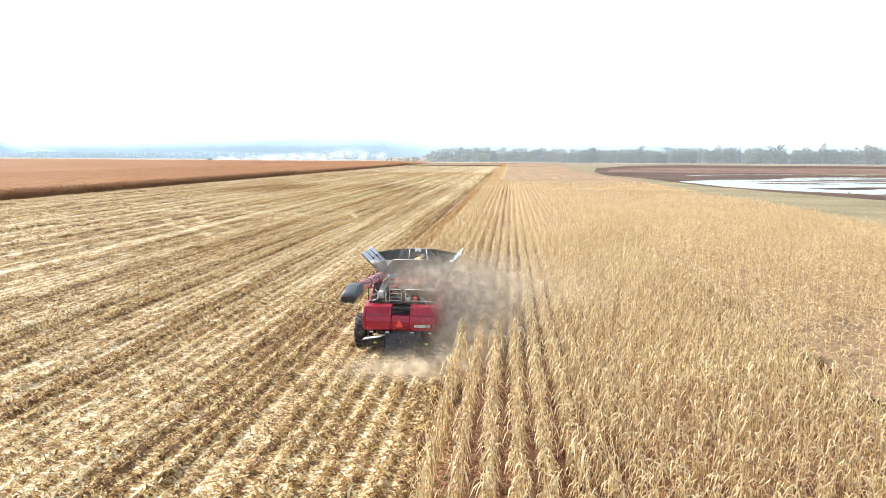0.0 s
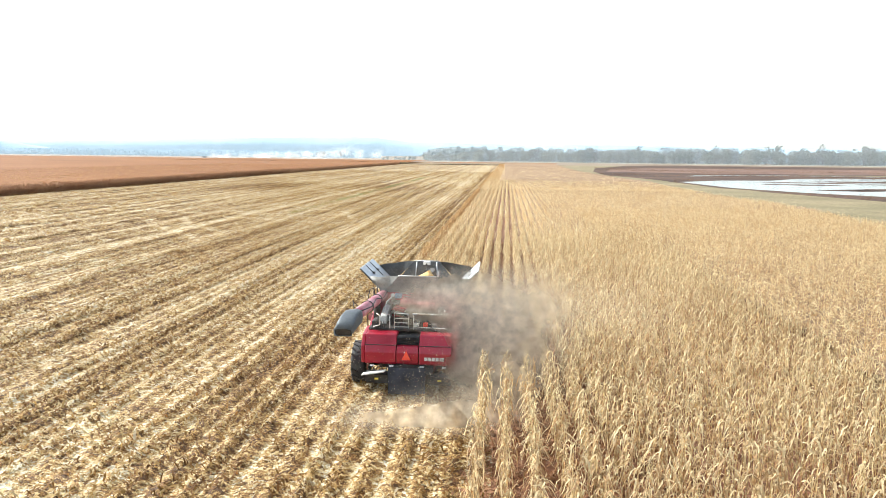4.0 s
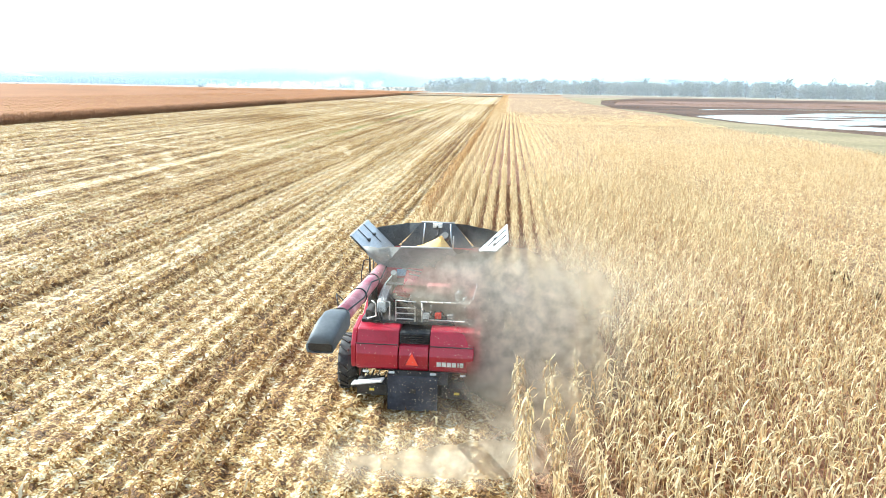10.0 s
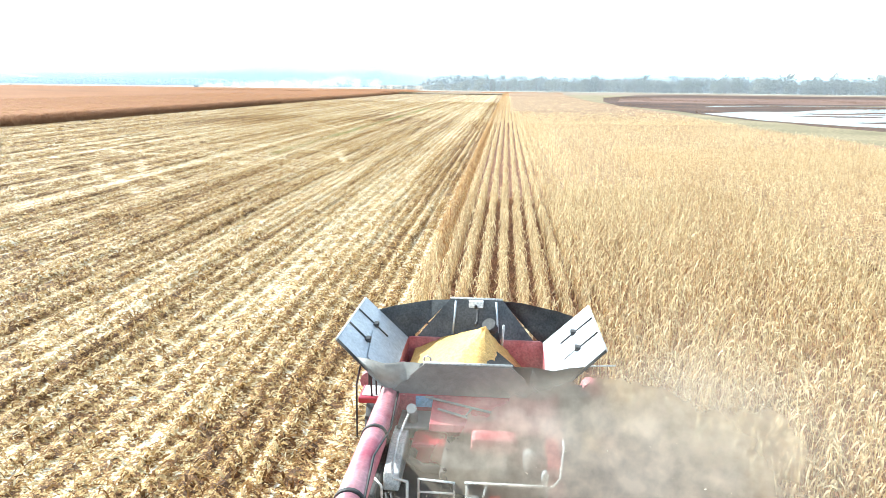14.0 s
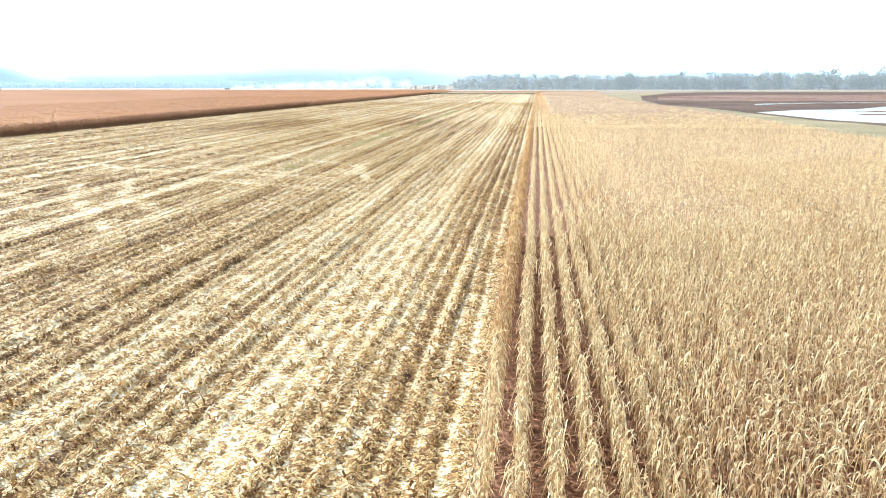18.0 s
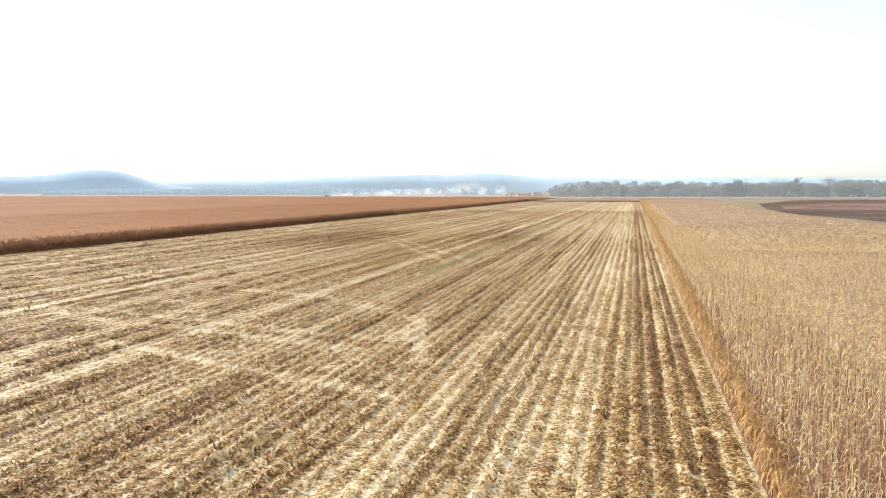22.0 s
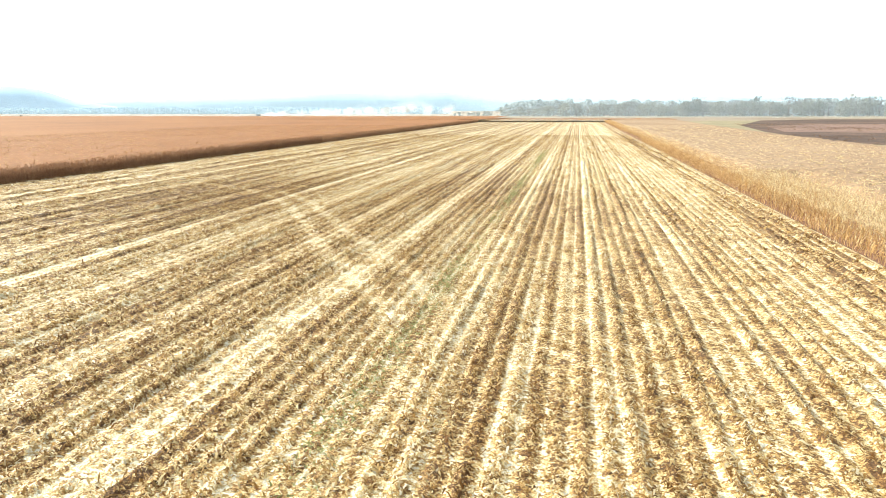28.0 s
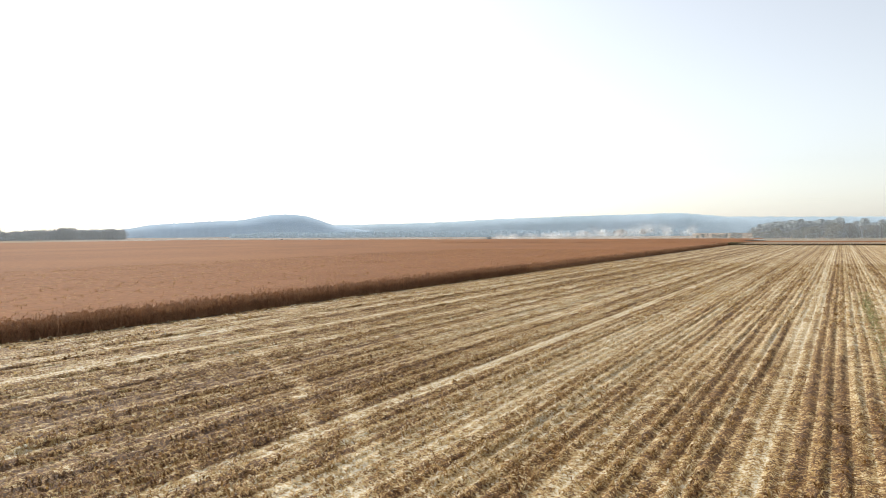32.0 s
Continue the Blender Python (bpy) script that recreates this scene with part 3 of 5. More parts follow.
p, r = corn_rows(-8, 12, -17, 46, 0.23, 11, lambda x, y: standing(x, y) & ~((x < CUT_L + 0.6) & (y > 24)))
rowed = (p[:, 0] < -0.7)
plant("standing_corn_crop", CORN_NEAR, p[~rowed], r, "ripe dry tan corn plants standing close together")
plant("standing_corn_rows", CORN_ROW, p[rowed], r, "ripe dry tan corn plants in rows with dark gaps between")
p, r = corn_rows(-8, 48, -22, 180, 0.58, 12, lambda x, y: standing(x, y) & ~near_corn(x, y) & ~((x < CUT_L + 0.6) & (y > 24) & (y < 150)) & (np.random.default_rng(3).random(len(x)) > (y - 110) / 75))
plant("standing_corn_field", CORN_MID, p[p[:, 0] > -0.7], r, "wide field of ripe dry tan corn")
p, r = corn_rows(8, 46, 2, 82, 0.62, 29, lambda x, y: standing(x, y) & ~near_corn(x, y) & (y > 0.8 * x - 8))
plant("standing_corn_thick_field", CORN_MID, p, r, "ripe dry tan corn filling the wide field", 0.85, 1.08)
p, r = corn_rows(CUT_L + 0.8, -0.7, 46, 185, 0.34, 28)
plant("standing_corn_long_rows", CORN_ROW_FAR, p, r, "ripe dry tan corn rows running on beside the cut edge", 0.95, 1.1)
p, r = corn_rows(-8, -2.3, HEAD_Y + 0.5, 46, 0.34, 19, standing)
plant("standing_corn_thick_rows", CORN_ROW, p, r, "ripe dry tan corn plants standing thick in rows", 0.8, 1.0)
p, r = corn_rows(-2.3, 46, -60, -17, 1.5, 20, lambda x, y: standing(x, y) & ((x < 12) | (y < -22)))
plant("standing_corn_behind", CORN_MID, p, r, "ripe dry tan corn beside the cut field")
p, r = corn_rows(-8, -3.4, 148, 600, 0.75, 13)
plant("standing_corn_border", CORN_MID, p, r, "sunlit golden edge of the standing corn field", 0.9, 1.12, M_SUNLIT_CORN)
# West-edge plants wear the leaf copy with shade in its colour.
p, r = corn_rows(LEFT_EDGE - 1.2, LEFT_EDGE, 95, 280, 0.2, 18, first=LEFT_EDGE - 0.1)
plant("corn_edge_west", CORN_EDGE, p, r, "shaded brown leaves and stalks at the edge of the western corn", 1.02, 1.2, M_BROWN_SHADED_CORN)
p, r = corn_rows(LEFT_EDGE - 6, LEFT_EDGE, 60, 330, 0.66, 14, lambda x, y: (x < LEFT_EDGE - 1.2) | (y < 95) | (y > 280), first=LEFT_EDGE - 0.1)
plant("corn_border_west", CORN_MID, p, r, "shaded brown edge of a standing corn field", 1.0, 1.2, M_BROWN_SHADED_CORN)
p, r = corn_rows(LEFT_EDGE - 4, LEFT_EDGE, 330, 600, 1.1, 15, first=LEFT_EDGE - 0.1)
plant("corn_border_west_far", CORN_MID, p, r, "far shaded brown edge of a standing corn field", 1.0, 1.2, M_BROWN_SHADED_CORN)
p, r = corn_rows(LEFT_EDGE - 2, CUT_L + 3, FIELD_END - 4, FIELD_END + 2, 1.0, 16)
plant("corn_border_end", CORN_MID, p, r, "far row of standing corn closing the cut field", 0.95, 1.1)


def straw_template(seed, count, long, up, wide=0.05, spread=0.09):
    """Shredded leaves and stalks: pointed blades thrown about a spot."""
    r = random.Random(seed)
    vs, fs = [], []
    for i in range(count):
        a, l, w = r.uniform(0, 6.28), long * r.uniform(0.5, 1.2), wide * r.uniform(0.6, 1.3)
        e = r.uniform(*up)
        d = np.array([math.cos(a) * math.cos(e), math.sin(a) * math.cos(e), math.sin(e)])
        s = np.array([-math.sin(a), math.cos(a), r.uniform(-0.5, 0.5)]) * w / 2
        o = np.array([r.gauss(0, spread), r.gauss(0, 0.13), r.uniform(0.0, 0.10)])
        vs += [o - s, o + s, o + d * l]
        fs.append([3 * i, 3 * i + 1, 3 * i + 2])
    return np.array(vs), np.array(fs)


def canopy(name, xs, ys, inside, z, rough, label, seed, mat=M_CANOPY, rim=None):
    """The closed top of far corn: a rough sheet with rows and tufts, walled down to the ground at its rim."""
    r = np.random.default_rng(seed)
    gx, gy = np.meshgrid(xs, ys)
    h = (z(gy) if callable(z) else z) + rough * r.uniform(-1, 1, gx.shape)
    if rim is not None:                       # sinks among the plants towards the field's edge
        h = np.maximum(0.1, h - 1.3 * np.clip((rim(gy) + 3.2 - gx) / 3.2, 0, 1))
    v = np.stack([gx + r.uniform(-0.2, 0.2, gx.shape), gy + r.uniform(-0.25, 0.25, gx.shape), h], -1).reshape(-1, 3)
    ny, nx = gx.shape
    i = np.arange(nx * ny).reshape(ny, nx)
    f = np.stack([i[:-1, :-1], i[:-1, 1:], i[1:, 1:], i[1:, :-1]], -1).reshape(-1, 4)
    c = v[f].mean(1)
    f = f[inside(c[:, 0], c[:, 1])]
    used = np.unique(f)
    remap = np.zeros(len(v), int)
    remap[used] = np.arange(len(used))
    return stuff(name, v[used], remap[f], mat, label, "corn")


# Its low part from y 48 is filler added to soften dark gaps.
canopy("corn_canopy_far", np.arange(-6.6, 48, 1.0), np.arange(48, 640, 1.5), lambda x, y: standing(x - 2.2, y) & ((x > -0.4) | (y > 180)), lambda y: np.interp(y, [48, 80, 150, 185], [0.05, 1.1, 1.25, 1.85]), 0.16, "far top of the dry tan corn field", 22, M_CANOPY_TAN, lambda y: np.where(y < 182, -0.6, CUT_L + 2.0))
# Low tan sheet added among the plants to lighten the dark gaps.
canopy("corn_filler_side", np.arange(12.6, 48, 1.0), np.arange(-60, 78, 1.5), lambda x, y: standing(x + 0.6, y), 0.85, 0.2, "tan filler sheet between plants of the dry corn field", 30, M_CANOPY_TAN)
canopy("corn_canopy_west", np.concatenate([np.arange(-900, -180, 8.0), np.arange(-180, LEFT_EDGE - 0.6, 1.5)]), np.concatenate([np.arange(-60, 420, 3.0), np.arange(420, 860, 6.0)]),
       lambda x, y: (x < LEFT_EDGE - 0.8), 1.78, 0.10, "broad top of a ripe tan corn field", 23)
canopy("corn_canopy_end", np.arange(-320, 45, 4.0), np.arange(FIELD_END + 1, 660, 3.0), lambda x, y: x > -400, 1.9, 0.15, "far top of the corn beyond the cut field", 24)

# Crumpled sheet added behind the western corn's first plants to hide black gaps.
r = np.random.default_rng(27)
gz, gy = np.meshgrid(np.array([0.0, 0.45, 0.9, 1.35, 1.7, 1.95]), np.arange(58, 606, 0.3))
v = np.stack([LEFT_EDGE - 0.75 + r.uniform(-0.28, 0.28, gz.shape) - 0.25 * (gz > 1.5), gy + r.uniform(-0.1, 0.1, gz.shape), gz * r.uniform(0.85, 1.12, gz.shape)], -1).reshape(-1, 3)
k = (np.arange(gz.shape[0] - 1)[:, None] * 6 + np.arange(5)[None, :]).reshape(-1, 1)
stuff("corn_thicket_west", v, k + np.array([[0, 1, 7, 6]]), M_BROWN_SHADED_CORN, "crumpled brown sheet standing in for stalks and hanging corn leaves", "corn")


def tufts(name, x0, x1, y0, y1, count, z, seed, label, mat):
    """Loose leaf tips and tassels standing out of far corn."""
    r = np.random.default_rng(seed)
    t = [straw_template(200 + s, 5, 0.34, (-0.3, 1.1), 0.09, 0.16) for s in range(8)]
    p = np.stack([r.uniform(x0, x1, count), y0 + (y1 - y0) * r.random(count) ** 1.5, np.full(count, z)], -1)
    p = p[(p[:, 0] < LEFT_EDGE - 2) | (standing(p[:, 0], p[:, 1]))]
    v, f = scattered(t, p, r.uniform(0, 6.28, len(p)), r.uniform(0.8, 1.4, len(p)))
    return stuff(name, v, f, mat, label, "corn")


tufts("corn_tips_west", -190, LEFT_EDGE - 2, 90, 420, 20000, 1.72, 25, "loose dry leaf tips over the western corn", M_TIP)
tufts("corn_tips_far", -7, 44, 125, 430, 15000, 1.75, 26, "loose dry leaf tips over the far corn", M_CORN)

# Plants along the sunlit edge, one by one.
stem_meshes, leaf_meshes, ear_meshes = [], [], []
for s in range(5):
    v, f = corn_template(70 + s, 10, 3, 1.5, ear=True, sides=5)
    bounds = [(0, 10), (10, len(v) - 12), (len(v) - 12, len(v))]
    for (a, b), store, mat, nm in zip(bounds, (stem_meshes, leaf_meshes, ear_meshes), (M_STALK, M_SUNLIT_CORN, M_HUSK), ("stalk", "leaves", "ear")):
        sel = f[(f.min(1) >= a) & (f.max(1) < b)] - a
        me = mesh_of(nm, v[a:b], sel)
        me.materials.append(mat)
        store.append(me)
r = random.Random(3)
for i in range(250):
    y = 24.3 + i * 0.50 + r.uniform(-0.1, 0.1)
    root = thing("corn_plant", pose(CUT_L + 0.12 + r.uniform(0, 0.35), y, 0, r.uniform(-5, 5), r.uniform(-7, 4), r.uniform(0, 360)),
                 "dry corn plant with hanging ear at the field edge, leaves in sunlit gold", "corn plant", "corn plants along the cut edge")
    root.scale = (1, 1, r.uniform(0.90, 1.06))
    k = r.randrange(5)
    for nm, store in (("stalk", stem_meshes), ("leaves", leaf_meshes), ("ear", ear_meshes)):
        ob = new(nm, store[k])
        ob.parent = root
p, r = corn_rows(CUT_L - 0.1, CUT_L + 0.7, 24, 300, 0.3, 17, first=CUT_L + 0.3)
plant("corn_edge_fill", CORN_EDGE, p, r, "dry corn plants in sunlit gold at the edge of the cut swath", 0.90, 1.04, M_SUNLIT_CORN)

# ---- stubble ----
TRACKS = [[(-65.6, 166), (-57, 157), (-50, 146), (-43.8, 134), (-40, 128), (-34, 118)], [(-61, 165), (-53, 156), (-47, 145.5), (-39.8, 133.4), (-36.5, 128.6), (-32, 120)],
          [(-75, 172), (-62, 163), (-53, 151)], [(-48, 63), (-44, 56), (-36, 47), (-32, 42)], [(-45, 66), (-40, 57), (-33, 50)], [(-51, 56), (-44, 53)],
          [(-46, 90), (-37, 88), (-26, 80), (-22, 68)], [(-42, 68), (-33, 65.5), (-22, 62)], [(-62, 77), (-52, 78), (-44, 76.2), (-34, 74), (-25, 73)], [(-60, 80.5), (-52, 75), (-40, 73), (-28, 70.5)]]


def track_distance(x, y):
    d = np.full(x.shape, 1e9)
    for line in TRACKS:
        for (ax, ay), (bx, by) in zip(line, line[1:]):
            ux, uy = bx - ax, by - ay
            t = np.clip(((x - ax) * ux + (y - ay) * uy) / (ux * ux + uy * uy), 0, 1)
            d = np.minimum(d, np.hypot(x - ax - t * ux, y - ay - t * uy))
    return d


def pale_swath(x):
    """1 in the middle of a strip of blown chaff, 0 between the strips."""
    u = np.abs((x + 20.1 + 3.05) % 6.1 - 3.05)
    return np.clip(1.3 - u, 0, 1)


TRAMPLED = [(-46.5, 73.5, 3.6, 2.2), (-43.0, 78.0, 3.0, 1.6), (-25.2, 75.2, 2.2, 3.4), (-36.5, 67.0, 4.5, 1.2), (-29.0, 70.0, 3.5, 1.4), (-47.0, 82.5, 4.0, 1.5)]
DULL = [(-19, 142, 9, 28, 0.12), (-13, 105, 7, 50, 0.07), (-17, 0, 9, 16, 0.08), (-66, 155, 12, 26, 0.22), (-30, 156, 6, 24, 0.20), (-38, 172, 7, 22, 0.20)]      # darker stretches, placed to fit the brightness seen from the camera
row_shade = np.clip(np.random.default_rng(50).normal(0, 1, 400), -1.5, 1.3)


def row_index(x):
    return np.round((x - ROW_AT) / ROW).astype(int)


def pressed(x, y):
    """1 where wheels have crushed the straw flat, 0 where it stands."""
    blot = 0.6 + 0.4 * np.sin(x * 1.9 + 0.7 * y) * np.sin(y * 2.3 - x)
    q = blot * np.clip(1.25 - track_distance(x, y) / 0.7, 0, 1)
    for cx, cy, rx, ry in TRAMPLED:
        q = np.maximum(q, blot * np.clip(1.3 - 1.2 * np.hypot((x - cx) / rx, (y - cy) / ry), 0, 1))
    return q


def tone_at(x, y, press):
    """How pale the litter is: cream in the blown strips and on the wheel tracks, rust along the rows between."""
    k = row_index(x)
    u = np.abs((x + 20.1 + 3.05) % 6.1 - 3.05)
    slow = np.sin(y * 0.043 + 2.4 * k) + 0.8 * np.sin(y * 0.131 + 1.7 * k) + 0.7 * np.sin(y * 0.31 + 5.1 * k)
    patch = np.sin(x * 0.21 + y * 0.033) * np.sin(y * 0.051 - x * 0.07 + 1.0)
    # Paler at middle distance, darker beside the corn, to fit the camera's view.
    q = 0.415 + 0.09 * np.clip(1.6 - u, 0, 1) * np.clip((-8.5 - x) / 3, 0.2, 1) + 0.08 * np.clip(u - 2.5, 0, 0.5) + (0.09 + np.interp(y, [115, 190], [0, 0.05])) * row_shade[k % 400] + 0.05 * slow + 0.06 * patch + np.interp(y, [60, 105, 205, 330], [0, 0.045, 0.05, 0.0]) - 0.12 * np.clip((x + 14) / 3, 0, 1) * np.clip((y - 30) / 30, 0, 1)
    for cx, cy, rx, ry, less in DULL:
        q = q - less * np.clip(1.6 - 1.3 * np.hypot((x - cx) / rx, (y - cy) / ry), 0, 1)
    return np.clip(q + 0.29 * press, 0.05, 0.9)


def ridge_height(x, y, press):
    """The smooth height of a row's ridge of stubble, in metres."""
    k = row_index(x)
    swell = 0.66 + 0.34 * np.sin(y * 0.21 + 3 * k) * np.sin(y * 0.057 + k)
    # Lowered from y 170 on so far ridges show less shaded side.
    return 0.25 * (1 - 0.72 * pale_swath(x)) * (1 - 0.85 * press) * np.interp(y, [170, 380], [1, 0.65]) * swell * (0.85 + 0.22 * row_shade[(k * 7 + 3) % 400])


def with_tone(ob, v, press_of=pressed, lift=None):
    at = ob.data.attributes.new("tone", "FLOAT", "POINT")
    q = tone_at(v[:, 0], v[:, 1], press_of(v[:, 0], v[:, 1]))
    at.data.foreach_set("value", (q if lift is None else np.clip(q + lift, 0.03, 1)).astype(np.float32))
    return ob


def shred_template(seed, count, long, wide, across, along):
    """Torn leaves on a row: short strips that stand up a little, bend over and droop."""
    r = random.Random(seed)
    vs, fs = [], []
    for i in range(count):
        a, l, w = r.uniform(0, 6.28), long * r.uniform(0.55, 1.3), wide * r.uniform(0.6, 1.4)
        e0 = r.uniform(0.0, 1.0)
        e1 = e0 - r.uniform(0.5, 1.7)
        p0 = np.array([r.gauss(0, across), r.uniform(-along, along), r.uniform(-0.01, 0.07)])
        d0 = np.array([math.cos(a) * math.cos(e0), math.sin(a) * math.cos(e0), math.sin(e0)]) * l * 0.5
        b = a + r.uniform(-0.6, 0.6)
        d1 = np.array([math.cos(b) * math.cos(e1), math.sin(b) * math.cos(e1), math.sin(e1)]) * l * 0.5
        s = np.array([-math.sin(a), math.cos(a), r.uniform(-0.6, 0.6)]) * w / 2
        for q, k in ((p0, 0.8), (p0 + d0, 1.0), (p0 + d0 + d1, 0.35)):
            q = np.array([q[0], q[1], max(q[2], -0.005)])
            vs += [q - s * k, q + s * k]
        fs += [[6 * i, 6 * i + 1, 6 * i + 3, 6 * i + 2], [6 * i + 2, 6 * i + 3, 6 * i + 5, 6 * i + 4]]
    return np.array(vs), np.array(fs)


SHRED = [shred_template(100 + s, 10, 0.25, 0.045, 0.12, 0.18) for s in range(18)]
SHRED_FAR = [shred_template(130 + s, 4, 0.34, 0.09, 0.11, 0.3) for s in range(10)]
CHAFF = [straw_template(160 + s, 5, 0.15, (-0.1, 0.45), 0.042, 0.26) for s in range(14)]


def uncut(x, y):
    return (x > CUT_R) | ((x > CUT_L) & (y > HEAD_Y - 1))


def off_line(x, y):
    """How far a place lies from the middle of the long strip of field seen from close by."""
    return np.abs(x - np.interp(y, [-20, 20, 60, 100, 150, 205], [-9, -13, -22, -32, -50, -66]))


# Row by row: a lumpy ridge of matted stubble, and the torn leaves that stand out of it.
rows_x = np.arange(math.ceil((LEFT_EDGE + 0.5 - ROW_AT) / ROW), math.floor((CUT_R - ROW_AT) / ROW) + 1) * ROW + ROW_AT
for i, x in enumerate(rows_x):
    r = np.random.default_rng(1000 + i)
    end = HEAD_Y - 1 if x > CUT_L else FIELD_END - 5
    begin = -17 if x > -28 else 60 if x > -48 else 105 if x > -80 else 205
    near = np.concatenate([np.arange(-17 if x < -28 else -60, min(begin, end), 1.1), np.arange(begin, min(end, 205), 0.45)])
    y = np.concatenate([near, np.arange(205, 300, 1.6), np.arange(300, end, 4.5)]) if end > 205 else near
    y = y + r.uniform(-0.1, 0.1, len(y))
    X = np.full(len(y), x)
    press = pressed(X, y)
    h = ridge_height(X, y, press) * r.uniform(0.5, 1.5, len(y)) + 0.02
    w = r.uniform(0.13, 0.20, len(y))
    jx = x + r.normal(0, 0.03, len(y)) + 0.05 * np.sin(y * 0.15 + x) + 0.04 * np.sin(y * 0.41 + 2 * x)
    v = np.stack([np.stack([X - 0.381, y, 0 * y], -1), np.stack([jx - w, y, h * r.uniform(0.1, 0.5, len(y))], -1), np.stack([jx + r.uniform(-0.06, 0.06, len(y)), y, h], -1),
                  np.stack([jx + w, y, h * r.uniform(0.1, 0.5, len(y))], -1), np.stack([X + 0.381, y, 0 * y], -1)], 1).reshape(-1, 3)
    k = 5 * np.arange(len(y) - 1)[:, None]
    f = np.concatenate([k + np.array([[j, j + 1, j + 6, j + 5]]) for j in range(4)])
    lift = np.tile(np.array([0.27, -0.03, -0.05, -0.06, 0.24]), len(y)) + np.repeat(r.normal(0, 0.10, len(y)), 5)
    ob = stuff("stubble_ridge", v, f, M_LITTER, "low ridge of cut corn stubble matted with torn straw-coloured leaves", "stubble", "", "ridges of cut stubble")
    with_tone(ob, v, lift=lift)
    # torn leaves, close-set near the line and sparse away from it
    y = np.arange(-17, min(end, 345), 0.33)
    y = y + r.uniform(-0.16, 0.16, len(y))
    X = x + 0.05 * np.sin(y * 0.15 + x) + 0.04 * np.sin(y * 0.41 + 2 * x) + r.normal(0, 0.03, len(y))
    press, off = pressed(X, y), off_line(X, y)
    close = (y < 205) & (off < 30)
    keep = np.where(close, r.random(len(y)) < np.interp(off, [7, 22], [1.0, 0.22]) * np.interp(y, [150, 205], [1, 0.3]), (r.random(len(y)) < 0.24) & (off < 70))
    keep &= r.random(len(y)) > 0.55 * pale_swath(X) + 0.4 * press
    y, X, press, close = y[keep], X[keep], press[keep], close[keep]
    p = np.stack([X, y, 0.85 * ridge_height(X, y, press)], -1)
    got = [scattered(t, p[m], r.uniform(0, 6.28, m.sum()), r.uniform(0.8, 1.35, m.sum())) for t, m in ((SHRED, close), (SHRED_FAR, ~close)) if m.any()]
    if got:
        v = np.concatenate([g[0] for g in got])
        f = np.concatenate([got[0][1]] + [g[1] + len(got[0][0]) for g in got[1:]])
        me = mesh_of("torn_leaves", v, f)
        me.materials.append(M_SHRED)
        leaves = new("torn_leaves", me)
        leaves.parent = ob
        with_tone(leaves, v, lift=0.11)

# Fallen leaves on the ground between the standing rows.
r = np.random.default_rng(34)
n = 14000
x, y = r.uniform(-8, 4, n), r.uniform(-17, 46, n)
p = np.stack([x, y, np.full(n, 0.01)], -1)[standing(x, y)]
v, f = scattered([straw_template(240 + s, 5, 0.30, (-0.1, 0.5), 0.06, 0.2) for s in range(8)], p, r.uniform(0, 6.28, len(p)), r.uniform(0.7, 1.5, len(p)))
stuff("fallen_corn_leaves", v, f, M_BROWN_SHADED_CORN, "brown fallen leaves between the standing corn rows", "litter")

# Chaff and husks lying between the rows, and crushed flat on the wheel tracks.
r = np.random.default_rng(33)
n = 150000
x, y = r.uniform(-85, CUT_R, n), r.uniform(-17, 205, n)
ok = ~uncut(x, y) & (off_line(x, y) < 26)
x, y = x[ok], y[ok]
ok = r.random(len(x)) < (0.42 + 0.4 * pale_swath(x) + 0.5 * pressed(x, y)) * np.interp(off_line(x, y), [9, 26], [1, 0.3])
p = np.stack([x, y, np.full(len(x), 0.015)], -1)[ok]
v, f = scattered(CHAFF, p, r.uniform(0, 6.28, len(p)), r.uniform(0.7, 1.5, len(p)))
with_tone(stuff("chaff_litter", v, f, M_SHRED, "pale chaff and husks scattered between stubble rows", "chaff"), v, lift=0.16)

r = np.random.default_rng(41)
n = 9000
x, y = r.uniform(46, 300, n), r.uniform(110, 560, n)
wet = ((x - 165) / 105) ** 2 + ((y - 215) / 85) ** 2 < 1
ok = ~wet & (x > np.interp(y, [100, 165, 215, 270, 320, 560], [90, 68, 60, 52, 44, 70])) & (np.sin(x * 0.05 + y * 0.02) + np.sin(y * 0.06) + r.normal(0, 0.5, n) > 0)
p = np.stack([x, y, np.full(n, -0.02)], -1)[ok]
v, f = scattered([straw_template(220 + s, 8, 0.45, (0.2, 1.2), 0.14, 0.6) for s in range(8)], p, r.uniform(0, 6.28, len(p)), r.uniform(0.7, 1.5, len(p)))
stuff("marsh_weeds", v, f, M_MARSH_WEED, "brown dead weeds standing in the marsh", "weeds")

# A line of green weeds between two rows.
r = np.random.default_rng(36)
n = 2600
y = r.uniform(75, 250, n)
p = np.stack([-32.8 + r.normal(0, 0.3, n), y, np.full(n, 0.02)], -1)[r.random(n) < 0.35 + 0.5 * (np.sin(y * 0.12) > 0)]
v, f = scattered(CHAFF, p, r.uniform(0, 6.28, len(p)), r.uniform(0.8, 1.4, len(p)))
v[:, 2] *= 2.5
stuff("green_weeds", v, f, M_WEED, "low green weeds growing between stubble rows", "weeds")

# ---- the combine harvester ----
combine = thing("combine_harvester", pose(-4.86, 0, 0), "dusty red combine harvester with open grain tank, on cut stubble", "combine harvester")


def B():
    return bmesh.new()


